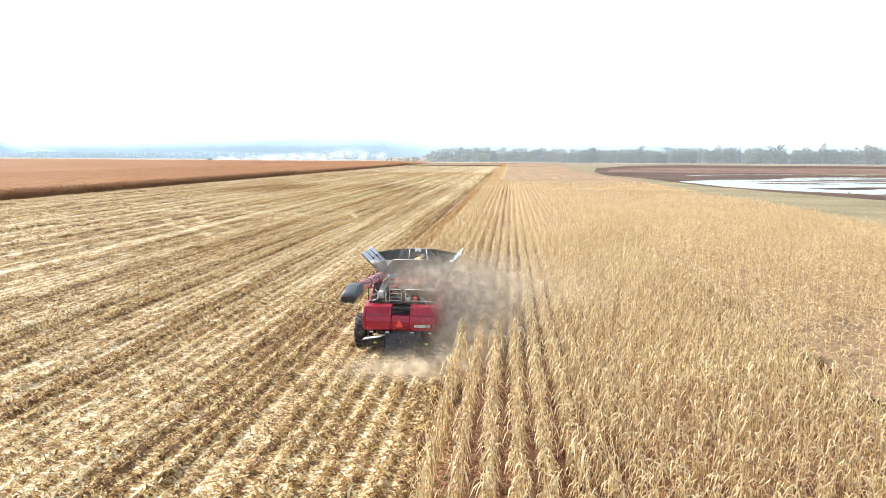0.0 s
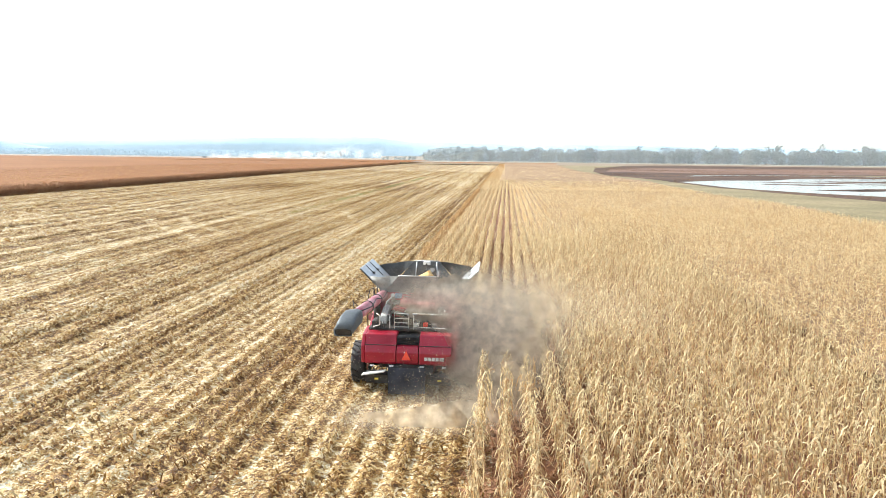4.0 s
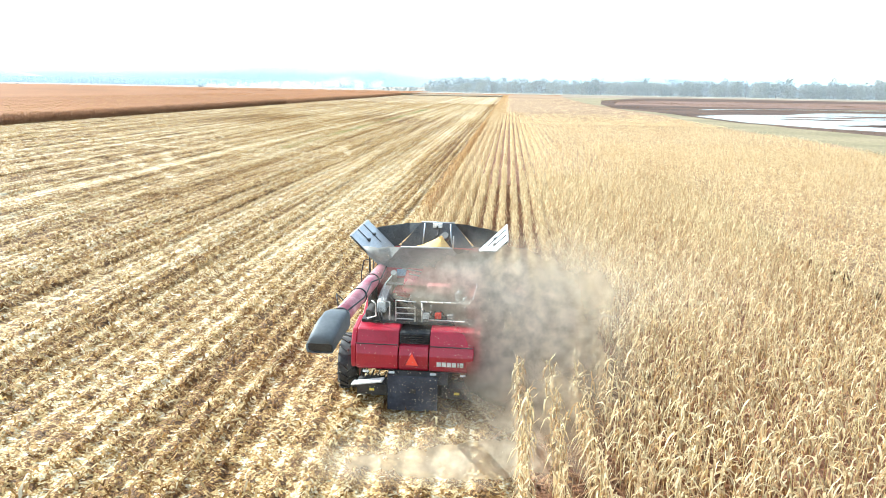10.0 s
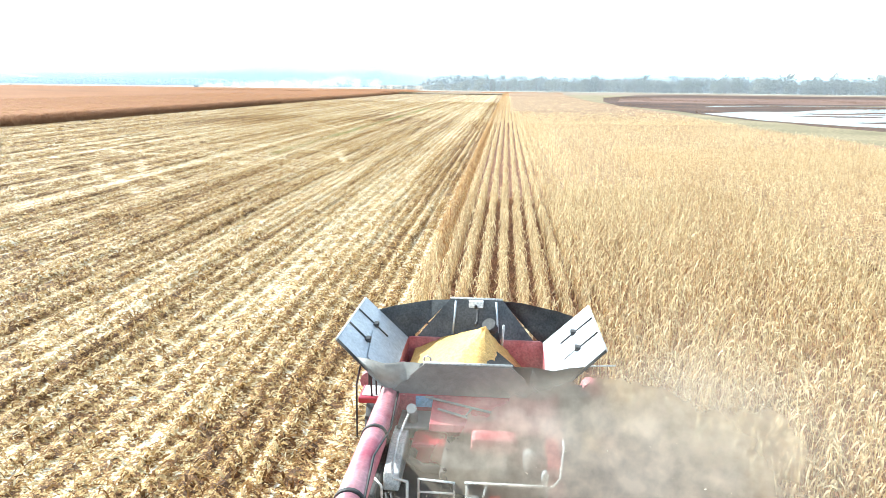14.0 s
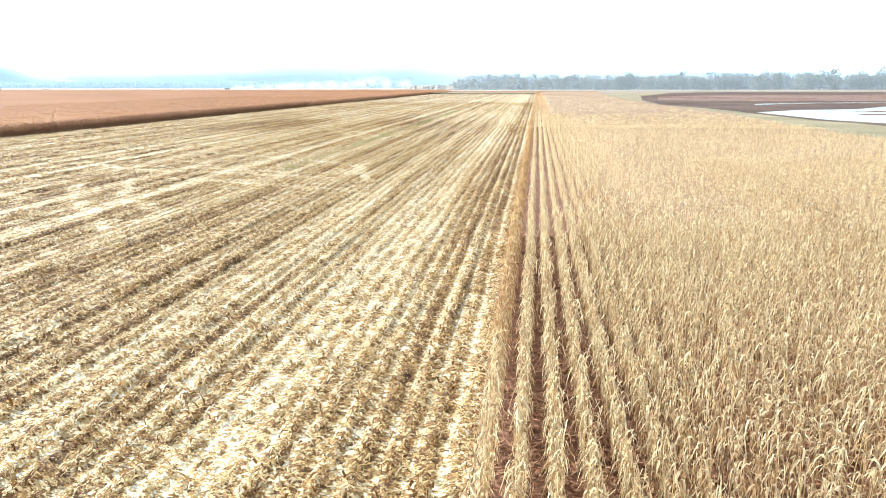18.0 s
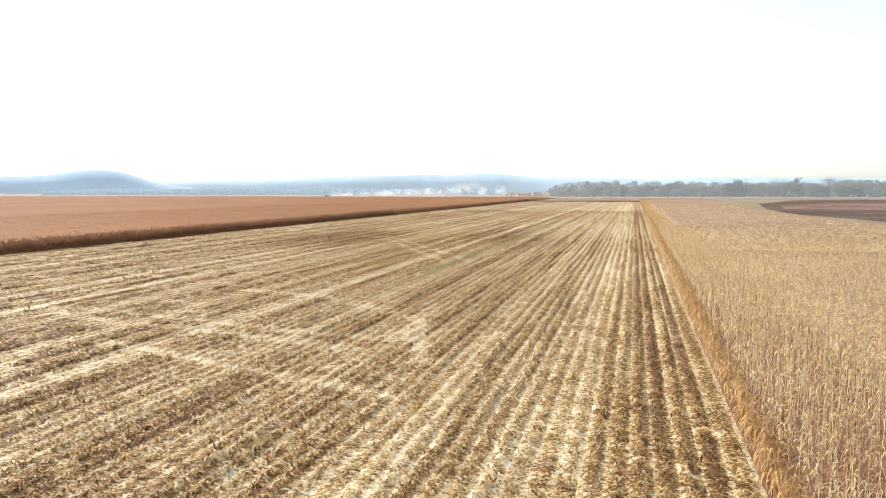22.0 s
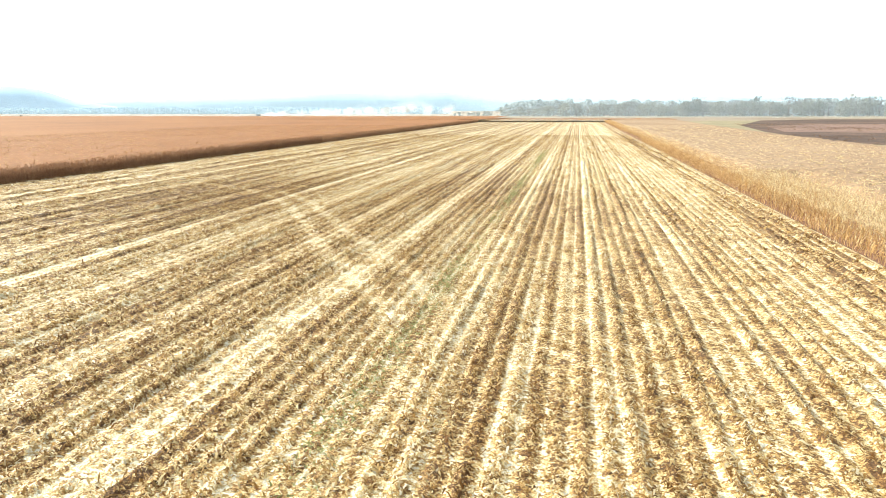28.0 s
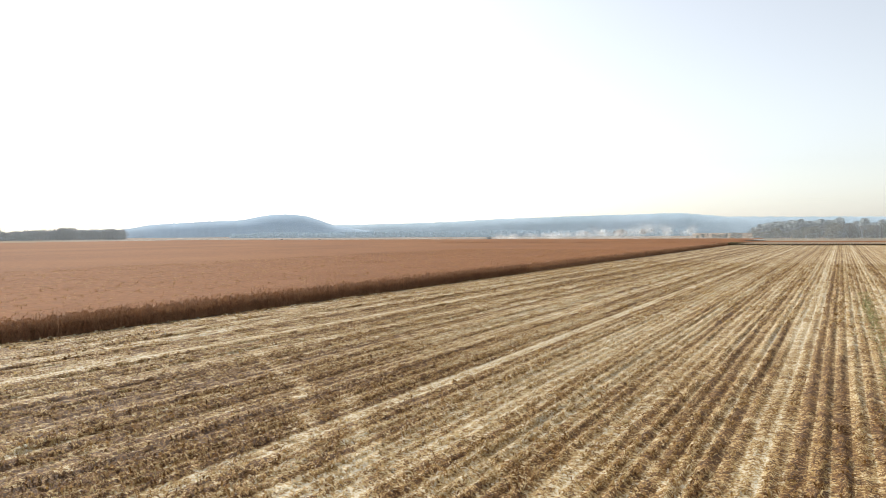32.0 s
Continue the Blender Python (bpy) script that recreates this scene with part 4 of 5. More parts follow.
part("chassis", box(B(), -1.25, 1.25, 0.9, 7.0, 0.75, 2.0, 0.03), M_DARK, combine, "dark oily chassis")
for sx, nm in ((-1, "side_panel"), (1, "side_panel")):
    bm = B()
    extrude_x(bm, [(1.25, 1.05), (1.25, 2.3), (2.7, 3.0), (6.6, 3.0), (6.8, 2.0), (5.2, 1.75), (4.6, 1.15)], sx * 1.58, sx * 1.68, 0.015)
    sp = part(nm, bm, M_RED, combine)
    for y0 in (1.9, 3.3):
        part("panel_seam", box(B(), sx * 1.69 - 0.004, sx * 1.69 + 0.004, y0, y0 + 0.025, 1.2, 2.5), M_DARK, sp)
    part("stripe", box(B(), sx * 1.69 - 0.003, sx * 1.69 + 0.003, 1.5, 4.4, 1.62, 1.72), M_BLACK, sp, "black stripe")

# Rear hood in three panels.
HOOD = [(0.10, 1.14), (0.02, 1.22), (0.0, 1.6), (0.10, 1.86), (0.16, 1.9), (0.30, 2.2), (0.36, 2.23), (1.25, 2.36), (1.25, 1.14)]
hood_l = part("rear_hood_panel", extrude_x(B(), HOOD, -1.62, -0.46, 0.025), M_RED, combine)
part("panel_crease", box(B(), -1.61, -0.47, 0.085, 0.115, 1.855, 1.875), M_DARK, hood_l)
part("hood_corner", extrude_x(B(), [(0.16, 1.14), (0.10, 1.3), (0.12, 1.8), (0.4, 2.18), (1.25, 2.3), (1.25, 1.14)], -1.78, -1.64, 0.03), M_RED, combine)
part("rear_hood_door", extrude_x(B(), [(0.10, 1.14), (0.02, 1.22), (0.0, 1.6), (0.08, 1.80), (0.16, 1.84), (0.6, 1.84), (0.6, 1.14)], -0.43, 0.38, 0.025), M_RED, combine)
hood_r = part("rear_hood_panel", extrude_x(B(), HOOD, 0.41, 1.62, 0.025), M_RED, combine)
part("panel_crease", box(B(), 0.42, 1.61, 0.085, 0.115, 1.855, 1.875), M_DARK, hood_r)
part("hood_corner", extrude_x(B(), [(0.16, 1.14), (0.10, 1.3), (0.12, 1.8), (0.4, 2.18), (1.25, 2.3), (1.25, 1.14)], 1.64, 1.78, 0.03), M_RED, combine)
grille = part("hood_grille", box(B(), -0.45, 0.39, 0.3, 1.1, 1.80, 2.16, 0.01), M_BLACK, combine, "dark slatted opening")
for i in range(5):
    part("slat", box(B(), -0.43, 0.37, 0.27, 0.31, 1.87 + 0.058 * i, 1.895 + 0.058 * i, 0, (25, 0, 0)), M_DARK, grille)

bm = B()
slab(bm, [(-0.24, -0.025, 1.34), (-0.06, -0.02, 1.70), (0.12, -0.025, 1.34)][::-1], 0.012)
smv = part("slow_vehicle_sign", bm, M_SMV, combine, "fluorescent orange-red triangle")
for a, b in (((-0.26, 1.33), (-0.06, 1.73)), ((-0.06, 1.73), (0.14, 1.33)), ((0.14, 1.33), (-0.26, 1.33))):
    part("sign_border", tube(B(), [(a[0], -0.03, a[1]), (b[0], -0.03, b[1])], 0.018, 6), M_RED, smv, "dark red border")
for i, (x, w) in enumerate(((0.62, 0.12), (0.76, 0.12), (0.90, 0.12), (1.04, 0.11), (1.19, 0.04), (1.25, 0.10))):
    part("badge_bar", box(B(), x, x + w, -0.016, -0.006, 1.34, 1.47, 0.004), M_PALE, hood_r, "plain pale badge bar")
for x in (-0.62, 0.52, 1.35, -1.35):
    part("tail_lamp", box(B(), x - 0.08, x + 0.08, 0.0, 0.05, 1.06, 1.12, 0.01), M_WHITE, combine, "small pale lamp")

# Chopper, spreader and axle below the hood.
bm = B()
extrude_x(bm, [(0.05, 0.42), (-0.12, 0.85), (0.12, 1.13), (1.4, 1.13), (1.4, 0.5)], -0.75, 0.95, 0.03)
chop = part("chopper_housing", bm, M_BLACK, combine, "black straw chopper")
part("rubber_curtain", box(B(), -0.70, 0.68, -0.22, -0.16, 0.10, 1.08, 0.02, (-4, 0, 0)), M_CURTAIN, chop)
for x in (-1.15, 1.2):
    dk = part("spreader_disc", tube(B(), [(x, 0.25, 0.62), (x, 0.25, 0.72)], 0.36, 20), M_DARK, combine)
    for k in range(4):
        part("spreader_blade", box(B(), x - 0.34, x + 0.34, 0.23, 0.27, 0.73, 0.79, 0, (0, 0, 45 * k)), M_DARK, dk)
    part("spreader_shield", extrude_x(B(), [(-0.1, 0.45), (-0.14, 0.78), (0.1, 0.86), (0.3, 0.82)], x - 0.42, x + 0.42, 0.01), M_BLACK, combine)
    part("warning_sticker", box(B(), x - 0.07, x + 0.07, -0.155, -0.142, 0.6, 0.67), M_YELLOW, combine, "yellow sticker")
part("spreader_arm", box(B(), -1.70, -0.80, -0.34, -0.06, 0.86, 0.91, 0.015, (0, -12, -8)), M_PALE, combine, "pale steel arm")
part("rear_axle", tube(B(), [(-1.6, 1.5, 0.78), (1.6, 1.5, 0.78)], 0.14, 10), M_DARK, combine)
for x, z in ((-1.45, 0.98), (-1.3, 1.02), (-0.95, 1.0)):
    part("hydraulic_hose", tube(B(), [(x, 0.3, z + 0.16), (x - 0.05, 0.1, z), (x + 0.06, 0.12, z - 0.18), (x + 0.1, 0.5, z - 0.1)], 0.022, 6), M_BLACK, combine)
part("drawbar", box(B(), -0.08, 0.08, -0.25, 1.5, 0.62, 0.74, 0.02), M_DARK, combine)


def wheel(name, x, y, radius, width, lugs):
    """A farm tyre with slanted lugs, and its rim."""
    side = 1 if x > 0 else -1
    bm = B()
    prof = [(0.55, -0.42), (0.72, -0.5), (0.92, -0.47), (0.97, -0.3), (0.97, 0.3), (0.92, 0.47), (0.72, 0.5), (0.55, 0.42)]
    n = 36
    rings = [[bm.verts.new((x + w * width, y + radius * r * math.cos(a), radius + radius * r * math.sin(a))) for r, w in prof] for a in [k * math.tau / n for k in range(n)]]
    for k in range(n):
        r0, r1 = rings[k], rings[(k + 1) % n]
        for j in range(len(prof) - 1):
            bm.faces.new((r0[j], r0[j + 1], r1[j + 1], r1[j])).smooth = True
    hub = part(name, B(), M_DARK, combine)
    tyre = part("tyre", bm, M_BLACK, hub, "black lugged tyre")
    for k in range(lugs):
        for h in (-1, 1):
            bm = B()
            a = (k + (0.5 if h > 0 else 0)) * math.tau / lugs
            m = Matrix.Translation((x, y, radius)) @ Matrix.Rotation(a, 4, "X") @ Matrix.Translation((h * width * 0.23, 0, radius * 0.985)) @ Matrix.Rotation(h * 0.6, 4, "Z")
            bmesh.ops.create_cube(bm, size=1, matrix=m @ Matrix.Diagonal((width * 0.52, 0.075, radius * 0.085, 1)))
            part("lug", bm, M_BLACK, tyre)
    bm = B()
    tube(bm, [(x - width * 0.36, y, radius), (x + width * 0.36, y, radius)], radius * 0.56, 28)
    part("rim", bm, M_DUSTY_RED, hub, "dusty red rim")
    part("hub_cap", tube(B(), [(x + side * width * 0.36, y, radius), (x + side * width * 0.46, y, radius)], radius * 0.2, 12), M_DARK, hub)
    return hub


for sx in (-1, 1):
    wheel("rear_wheel", sx * 2.02, 1.4, 0.80, 0.60, 18)
    wheel("front_wheel", sx * 2.02, 6.2, 1.02, 0.82, 22)

# Grain tank: body, flared panels and cloth corners.
tank = part("grain_tank", B(), M_RED, combine)
for x0, x1, y0, y1 in ((-1.55, -1.49, 2.95, 5.85), (1.49, 1.55, 2.95, 5.85), (-1.49, 1.49, 2.95, 3.01), (-1.49, 1.49, 5.79, 5.85)):
    part("tank_wall", box(B(), x0, x1, y0, y1, 2.3, 3.32), M_DUSTY_RED, tank)
part("tank_floor", box(B(), -1.49, 1.49, 3.01, 5.79, 2.3, 2.36), M_DUSTY_RED, tank)
# Front panel takes the dark cloth colour: shade of its unlit inner face.
slabs = [("rear_panel", [(-1.45, 2.98, 3.3), (1.45, 2.98, 3.3), (0.76, 2.65, 4.03), (-0.76, 2.65, 4.03)], M_GREY),
         ("front_panel", [(1.3, 5.85, 3.3), (-1.3, 5.85, 3.3), (-0.58, 6.16, 4.13), (0.58, 6.16, 4.13)], M_CLOTH)]
for nm, c, mt in slabs:
    part(nm, slab(B(), c, 0.03), mt, tank)
for sx in (-1, 1):
    base_r, base_f, out_r, out_f = Vector((sx * 1.5, 3.05, 3.3)), Vector((sx * 1.5, 5.75, 3.3)), Vector((sx * 2.44, 3.17, 4.2)), Vector((sx * 2.40, 5.64, 4.22))
    wing = part("side_wing", slab(B(), [base_r, out_r, out_f, base_f] if sx > 0 else [base_r, base_f, out_f, out_r], 0.03), M_WING, tank, "ribbed grey fold-out panel")
    nrm = (out_r - base_r).cross(base_f - base_r).normalized() * (-1 if sx > 0 else 1)
    if nrm.x * sx > 0:
        nrm = -nrm
    for f in (0.35, 0.68):
        a, b = base_r.lerp(base_f, f), out_r.lerp(out_f, f)
        part("rib", tube(B(), [a.lerp(b, 0.35) + nrm * 0.04, b + nrm * 0.04], 0.022, 6), M_BLACK, wing, "dark stiffening rib")
        hinge = a.lerp(b, 0.62) + nrm * 0.06
        part("hinge", box(B(), hinge.x - 0.05, hinge.x + 0.05, hinge.y - 0.09, hinge.y + 0.09, hinge.z - 0.04, hinge.z + 0.04, 0.01), M_BLACK, wing)
    part("outer_lip", tube(B(), [out_r, out_f], 0.035, 8), M_PALE if sx > 0 else M_WING, wing)
    part("edge_bar", tube(B(), [base_r.lerp(out_r, 0.3), out_r], 0.03, 6), M_BLACK, wing)
    part("edge_bar", tube(B(), [base_f.lerp(out_f, 0.3), out_f], 0.03, 6), M_BLACK, wing)
    a, b, c, d = base_r.lerp(base_f, 0.12), base_r.lerp(base_f, 0.62), None, None
    off = nrm * 0.05
    pl = [base_r.lerp(base_f, 0.08) + off, base_r.lerp(base_f, 0.6) + off, base_r.lerp(base_f, 0.55).lerp(out_r.lerp(out_f, 0.55), 0.62) + off, base_r.lerp(base_f, 0.12).lerp(out_r.lerp(out_f, 0.12), 0.5) + off]
    part("wing_liner", slab(B(), pl, 0.012), M_WING, wing)
    # cloth corners between the panels
    for base, rim, far_edge, mids in ((base_r, Vector((sx * 0.76, 2.66, 4.02)), base_r.lerp(out_r, 0.66), Vector((sx * 1.5, 2.74, 3.95))),
                                      (base_f, Vector((sx * 0.58, 6.15, 4.11)), base_f.lerp(out_f, 0.72), Vector((sx * 1.42, 6.02, 4.04)))):
        bm = B()
        foot = Vector((sx * 1.40, base.y + (-0.06 if base is base_r else 0.1), 3.3))
        top = [rim, rim.lerp(mids, 0.5) + Vector((0, 0, 0.03)), mids, mids.lerp(far_edge, 0.5) + Vector((0, 0, 0.02)), far_edge]
        low = [foot.lerp(base, k / 4) for k in range(5)]
        tv, lv = [bm.verts.new(q) for q in top], [bm.verts.new(q) for q in low]
        mv = [bm.verts.new(a.lerp(b, 0.5) + Vector((0, -0.04 if base is base_r else 0.05, -0.03))) for a, b in zip(low, top)]
        for lo, hi in ((lv, mv), (mv, tv)):
            for k in range(4):
                bm.faces.new((lo[k], lo[k + 1], hi[k + 1], hi[k])).smooth = True
        bmesh.ops.solidify(bm, geom=bm.faces[:], thickness=0.015)
        # Front corners likewise coloured dark for shade, rear ones grey.
        part("cloth_corner", bm, M_GREY if base is base_r else M_CLOTH, tank, "flexible cloth corner, dark in front and grey behind")
part("rim_bar", tube(B(), [(-0.78, 2.64, 4.04), (0.78, 2.64, 4.05)], 0.022, 6), M_PALE, tank, "pale rim edge")
part("rim_bar", tube(B(), [(-0.58, 6.17, 4.14), (0.58, 6.17, 4.14)], 0.022, 6), M_PALE, tank, "pale rim edge")
part("panel_stay", tube(B(), [(-0.45, 6.1, 4.1), (-0.5, 5.84, 3.4)], 0.025, 6), M_WING, tank)
part("panel_stay", tube(B(), [(0.45, 6.1, 4.1), (0.5, 5.84, 3.4)], 0.025, 6), M_WING, tank)
cam_box = part("camera_box", box(B(), -0.16, 0.16, 5.98, 6.12, 3.98, 4.13, 0.015), M_WHITE, tank, "white box at the tank rim")
part("camera_lens", tube(B(), [(0, 5.99, 4.02), (0, 5.94, 4.0)], 0.035, 10), M_BLACK, cam_box)
fill = part("fill_auger", tube(B(), [(0.6, 5.7, 2.5), (0.42, 5.5, 3.45), (0.36, 5.42, 3.7)], 0.13, 12), M_DARK, tank, "dark filling auger")
part("auger_mouth", tube(B(), [(0.36, 5.42, 3.7), (0.3, 5.3, 3.86)], 0.15, 12), M_DARK, fill)
part("sensor_arm", tube(B(), [(0.05, 5.9, 3.95), (0.05, 5.6, 3.8), (0.02, 5.3, 3.82)], 0.03, 6), M_DARK, tank)
part("chute_cover", slab(B(), [(0.25, 3.5, 3.35), (1.15, 3.25, 3.1), (1.0, 4.3, 3.2), (0.35, 4.9, 3.5)], 0.03), M_DARK, tank)
part("sight_loop", tube(B(), [(-0.86, 3.5, 3.2), (-0.86, 3.5, 3.78), (-0.80, 3.5, 3.82), (-0.74, 3.5, 3.78), (-0.74, 3.5, 3.2)], 0.02, 6), M_WING, tank)
part("level_sensor", tube(B(), [(0.6, 5.3, 3.4), (0.62, 5.3, 3.85)], 0.025, 6), M_PALE, tank)
for sx in (-1, 1):
    part("cross_strut", tube(B(), [(sx * 1.45, 4.1, 3.2), (sx * 1.2, 3.7, 3.45), (sx * 1.0, 3.3, 3.0)], 0.022, 6), M_DUSTY_RED, tank)

# Engine deck behind the tank.
part("engine_deck", box(B(), -1.6, 1.6, 0.7, 2.96, 2.26, 2.36, 0.02), M_DARK, combine)
part("engine_block", box(B(), -0.35, 0.75, 1.1, 2.3, 2.36, 2.86, 0.06), M_DARK, combine, "dark engine block")
part("cylinder_head", box(B(), -0.3, 0.5, 1.1, 1.6, 2.86, 2.94, 0.04), M_DARK, combine)
for x0, x1 in ((-0.62, 0.72), (0.74, 1.5)):
    part("engine_cover", extrude_x(B(), [(2.92, 3.24), (2.92, 3.30), (2.2, 3.10), (2.16, 2.98), (2.24, 2.98)], x0, x1, 0.012), M_DUSTY_RED, combine, "dusty pinkish-red sloped cover")
part("cover_side", box(B(), 1.36, 1.58, 1.1, 2.9, 2.36, 3.02, 0.03), M_RED, combine)
part("cover_back", box(B(), 0.12, 1.36, 2.3, 2.4, 2.36, 3.0, 0.02), M_RED, combine)
part("upper_deck", box(B(), -1.2, -0.64, 2.3, 2.94, 2.92, 2.98, 0.02), M_GREY, combine)
part("air_box", box(B(), 0.12, 0.88, 1.72, 2.10, 2.84, 3.12, 0.07), M_DUSTY_RED, combine, "rounded red air cleaner cover")
can = part("coolant_canister", tube(B(), [(1.16, 1.62, 2.5), (1.16, 1.62, 2.98), (1.16, 1.62, 3.05)], 0.19, 16, radii=[0.19, 0.19, 0.1]), M_GREY, combine, "grey upright canister")
part("canister_cap", tube(B(), [(1.16, 1.62, 3.04), (1.16, 1.62, 3.11)], 0.07, 10), M_BLACK, can)
part("fluid_bottle", tube(B(), [(1.3, 0.95, 2.85), (1.3, 0.95, 3.02), (1.3, 0.95, 3.07)], 0.06, 10, radii=[0.06, 0.06, 0.025]), M_WHITE, combine, "small white bottle")
part("rotary_screen", tube(B(), [(-1.55, 1.9, 2.62), (-1.46, 1.9, 2.62)], 0.5, 24), M_BLACK, combine)
duct = part("air_duct", extrude_x(B(), [(1.2, 2.4), (1.25, 2.7), (1.9, 2.9), (2.5, 2.9), (2.5, 2.4)], -1.26, -1.0, 0.03), M_PALE, combine, "pale metal air duct")
part("exhaust_pipe", tube(B(), [(-0.95, 2.5, 2.7), (-0.95, 2.5, 3.15), (-0.95, 2.35, 3.3)], 0.09, 12), M_GREY, combine)
part("charge_pipe", tube(B(), [(-0.2, 1.4, 2.7), (-0.6, 1.2, 2.85), (-0.85, 1.5, 2.8), (-0.85, 2.1, 2.7)], 0.07, 10), M_DARK, combine)
part("red_plenum", box(B(), -0.9, -0.3, 1.9, 2.4, 2.5, 2.88, 0.06), M_RED, combine)
part("fuel_tank", box(B(), -1.5, -1.3, 0.75, 1.7, 2.3, 2.62, 0.05), M_BLACK, combine)
win = part("tank_window", box(B(), -0.95, -0.3, 2.93, 2.945, 3.05, 3.26), M_BLUE, combine, "pale blue tank window")
part("folded_ladder", tube(B(), [(-0.75, 2.8, 3.32), (0.45, 2.45, 3.24), (0.5, 2.3, 3.2), (0.2, 2.25, 3.18), (-0.5, 2.5, 3.24)], 0.022, 6), M_GREY, combine)
part("folded_ladder_rung", tube(B(), [(0.1, 2.55, 3.26), (-0.02, 2.32, 3.2)], 0.018, 6), M_GREY, combine)
rails = [[(-1.0, 2.3, 3.2), (-1.05, 1.5, 3.2), (-1.08, 1.05, 2.95), (-1.02, 0.78, 2.9), (-0.8, 0.74, 2.88)],
         [(-0.8, 0.74, 2.88), (-0.8, 0.74, 2.34)], [(-0.62, 0.72, 2.34), (-0.62, 0.72, 2.95), (-0.08, 0.72, 2.92), (-0.08, 0.72, 2.34)],
         [(0.08, 0.72, 2.93), (1.4, 0.72, 2.94), (1.52, 0.85, 3.0), (1.6, 1.3, 3.25), (1.6, 1.5, 3.3)], [(0.12, 0.72, 2.93), (0.12, 0.72, 2.34)],
         [(1.32, 0.72, 2.93), (1.32, 0.72, 2.4), (0.3, 0.72, 2.42), (0.42, 0.72, 2.92)], [(-1.42, 0.6, 2.42), (-1.16, 0.62, 2.5), (-1.18, 0.62, 2.86), (-1.3, 0.75, 2.9)]]
for pts in rails:
    part("hand_rail", tube(B(), pts, 0.022, 8), M_PALE, combine, "pale tubular rail")
for z in (2.42, 2.58, 2.74):
    part("ladder_rung", tube(B(), [(-0.62, 0.71, z), (-0.08, 0.71, z)], 0.016, 6), M_PALE, combine)
for i, (x, y, z) in enumerate(((0.55, 0.95, 2.46), (0.2, 1.0, 2.42), (-0.5, 0.9, 2.43), (0.9, 0.9, 2.44))):
    part("engine_fitting", box(B(), x - 0.09, x + 0.09, y - 0.07, y + 0.07, z - 0.07, z + 0.1, 0.025), (M_SMV, M_PALE, M_DARK, M_GREY)[i], combine)
for i in range(5):
    x = -1.42 + 0.08 * i
    part("hydraulic_hose", tube(B(), [(x, 1.2, 2.36), (x + 0.02, 0.9, 2.55), (x + 0.1, 0.7, 2.45), (x + 0.15, 0.65, 2.2)], 0.02, 6), M_BLACK, combine)

# Unloading auger folded back along the left side.
def auger_axis(y, side=0.0, up=0.0):
    """A point of the tube's axis, moved sideways and up."""
    t = (3.6 - y) / 6.9
    return (-1.46 + 0.21 * t + side, y, 3.12 + 0.62 * t + up)


aug = part("unloading_auger", tube(B(), [(-1.50, 4.6, 3.0), auger_axis(3.6), auger_axis(-3.3)], 0.20, 20), M_AUGER, combine, "long dusty red unloading tube")
part("auger_elbow", tube(B(), [(-1.35, 5.0, 2.5), (-1.45, 4.95, 2.8), (-1.50, 4.6, 3.0), (-1.48, 4.1, 3.07)], 0.23, 16), M_DUSTY_RED, aug)
for y in (3.3, 1.2, -0.9, -3.15):
    part("tube_clamp", tube(B(), [auger_axis(y - 0.04), auger_axis(y + 0.04)], 0.222, 20), M_DARK, aug, "dark clamp ring")
part("auger_cable", tube(B(), [auger_axis(3.2, 0.16, 0.16), auger_axis(1.5, 0.22, 0.04), auger_axis(0.2, 0.15, 0.17), auger_axis(-1.2, 0.21, 0.05), auger_axis(-3.1, 0.16, 0.15)], 0.018, 6), M_BLACK, aug)
part("cable_loop", tube(B(), [auger_axis(-2.9, -0.1, 0.2), auger_axis(-2.6, -0.2, 0.42), auger_axis(-2.3, -0.1, 0.2)], 0.015, 6), M_BLACK, aug)
bm = B()
rings = []
for x, y, z, rx, rz in ((-1.25, -3.2, 3.74, 0.23, 0.23), (-1.26, -3.45, 3.76, 0.27, 0.25), (-1.29, -3.85, 3.73, 0.28, 0.23), (-1.33, -4.2, 3.63, 0.285, 0.18), (-1.37, -4.5, 3.50, 0.28, 0.13)):
    rings.append([bm.verts.new((x + rx * math.copysign(abs(math.cos(a)) ** 0.4, math.cos(a)), y - 0.5 * rz * math.sin(a), z + rz * math.copysign(abs(math.sin(a)) ** 0.4, math.sin(a))))
                  for a in [k * math.tau / 24 for k in range(24)]])
for r0, r1 in zip(rings, rings[1:]):
    for k in range(24):
        bm.faces.new((r0[k], r0[(k + 1) % 24], r1[(k + 1) % 24], r1[k])).smooth = True
bmesh.ops.solidify(bm, geom=bm.faces[:], thickness=0.02)
spout = part("discharge_spout", bm, M_SPOUT, aug, "grey rubber discharge spout, flat and wide at its mouth")
# Black disc across the spout's end paints the shade inside it.
bm = B()
bm.faces.new([bm.verts.new((-1.365 + 0.25 * math.copysign(abs(math.cos(a)) ** 0.4, math.cos(a)), -4.47 - 0.055 * math.sin(a), 3.51 + 0.105 * math.copysign(abs(math.sin(a)) ** 0.4, math.sin(a)))) for a in [k * math.tau / 24 for k in range(24)]])
part("mouth", bm, M_BLACK, spout, "black disc painting the shade inside the mouth")

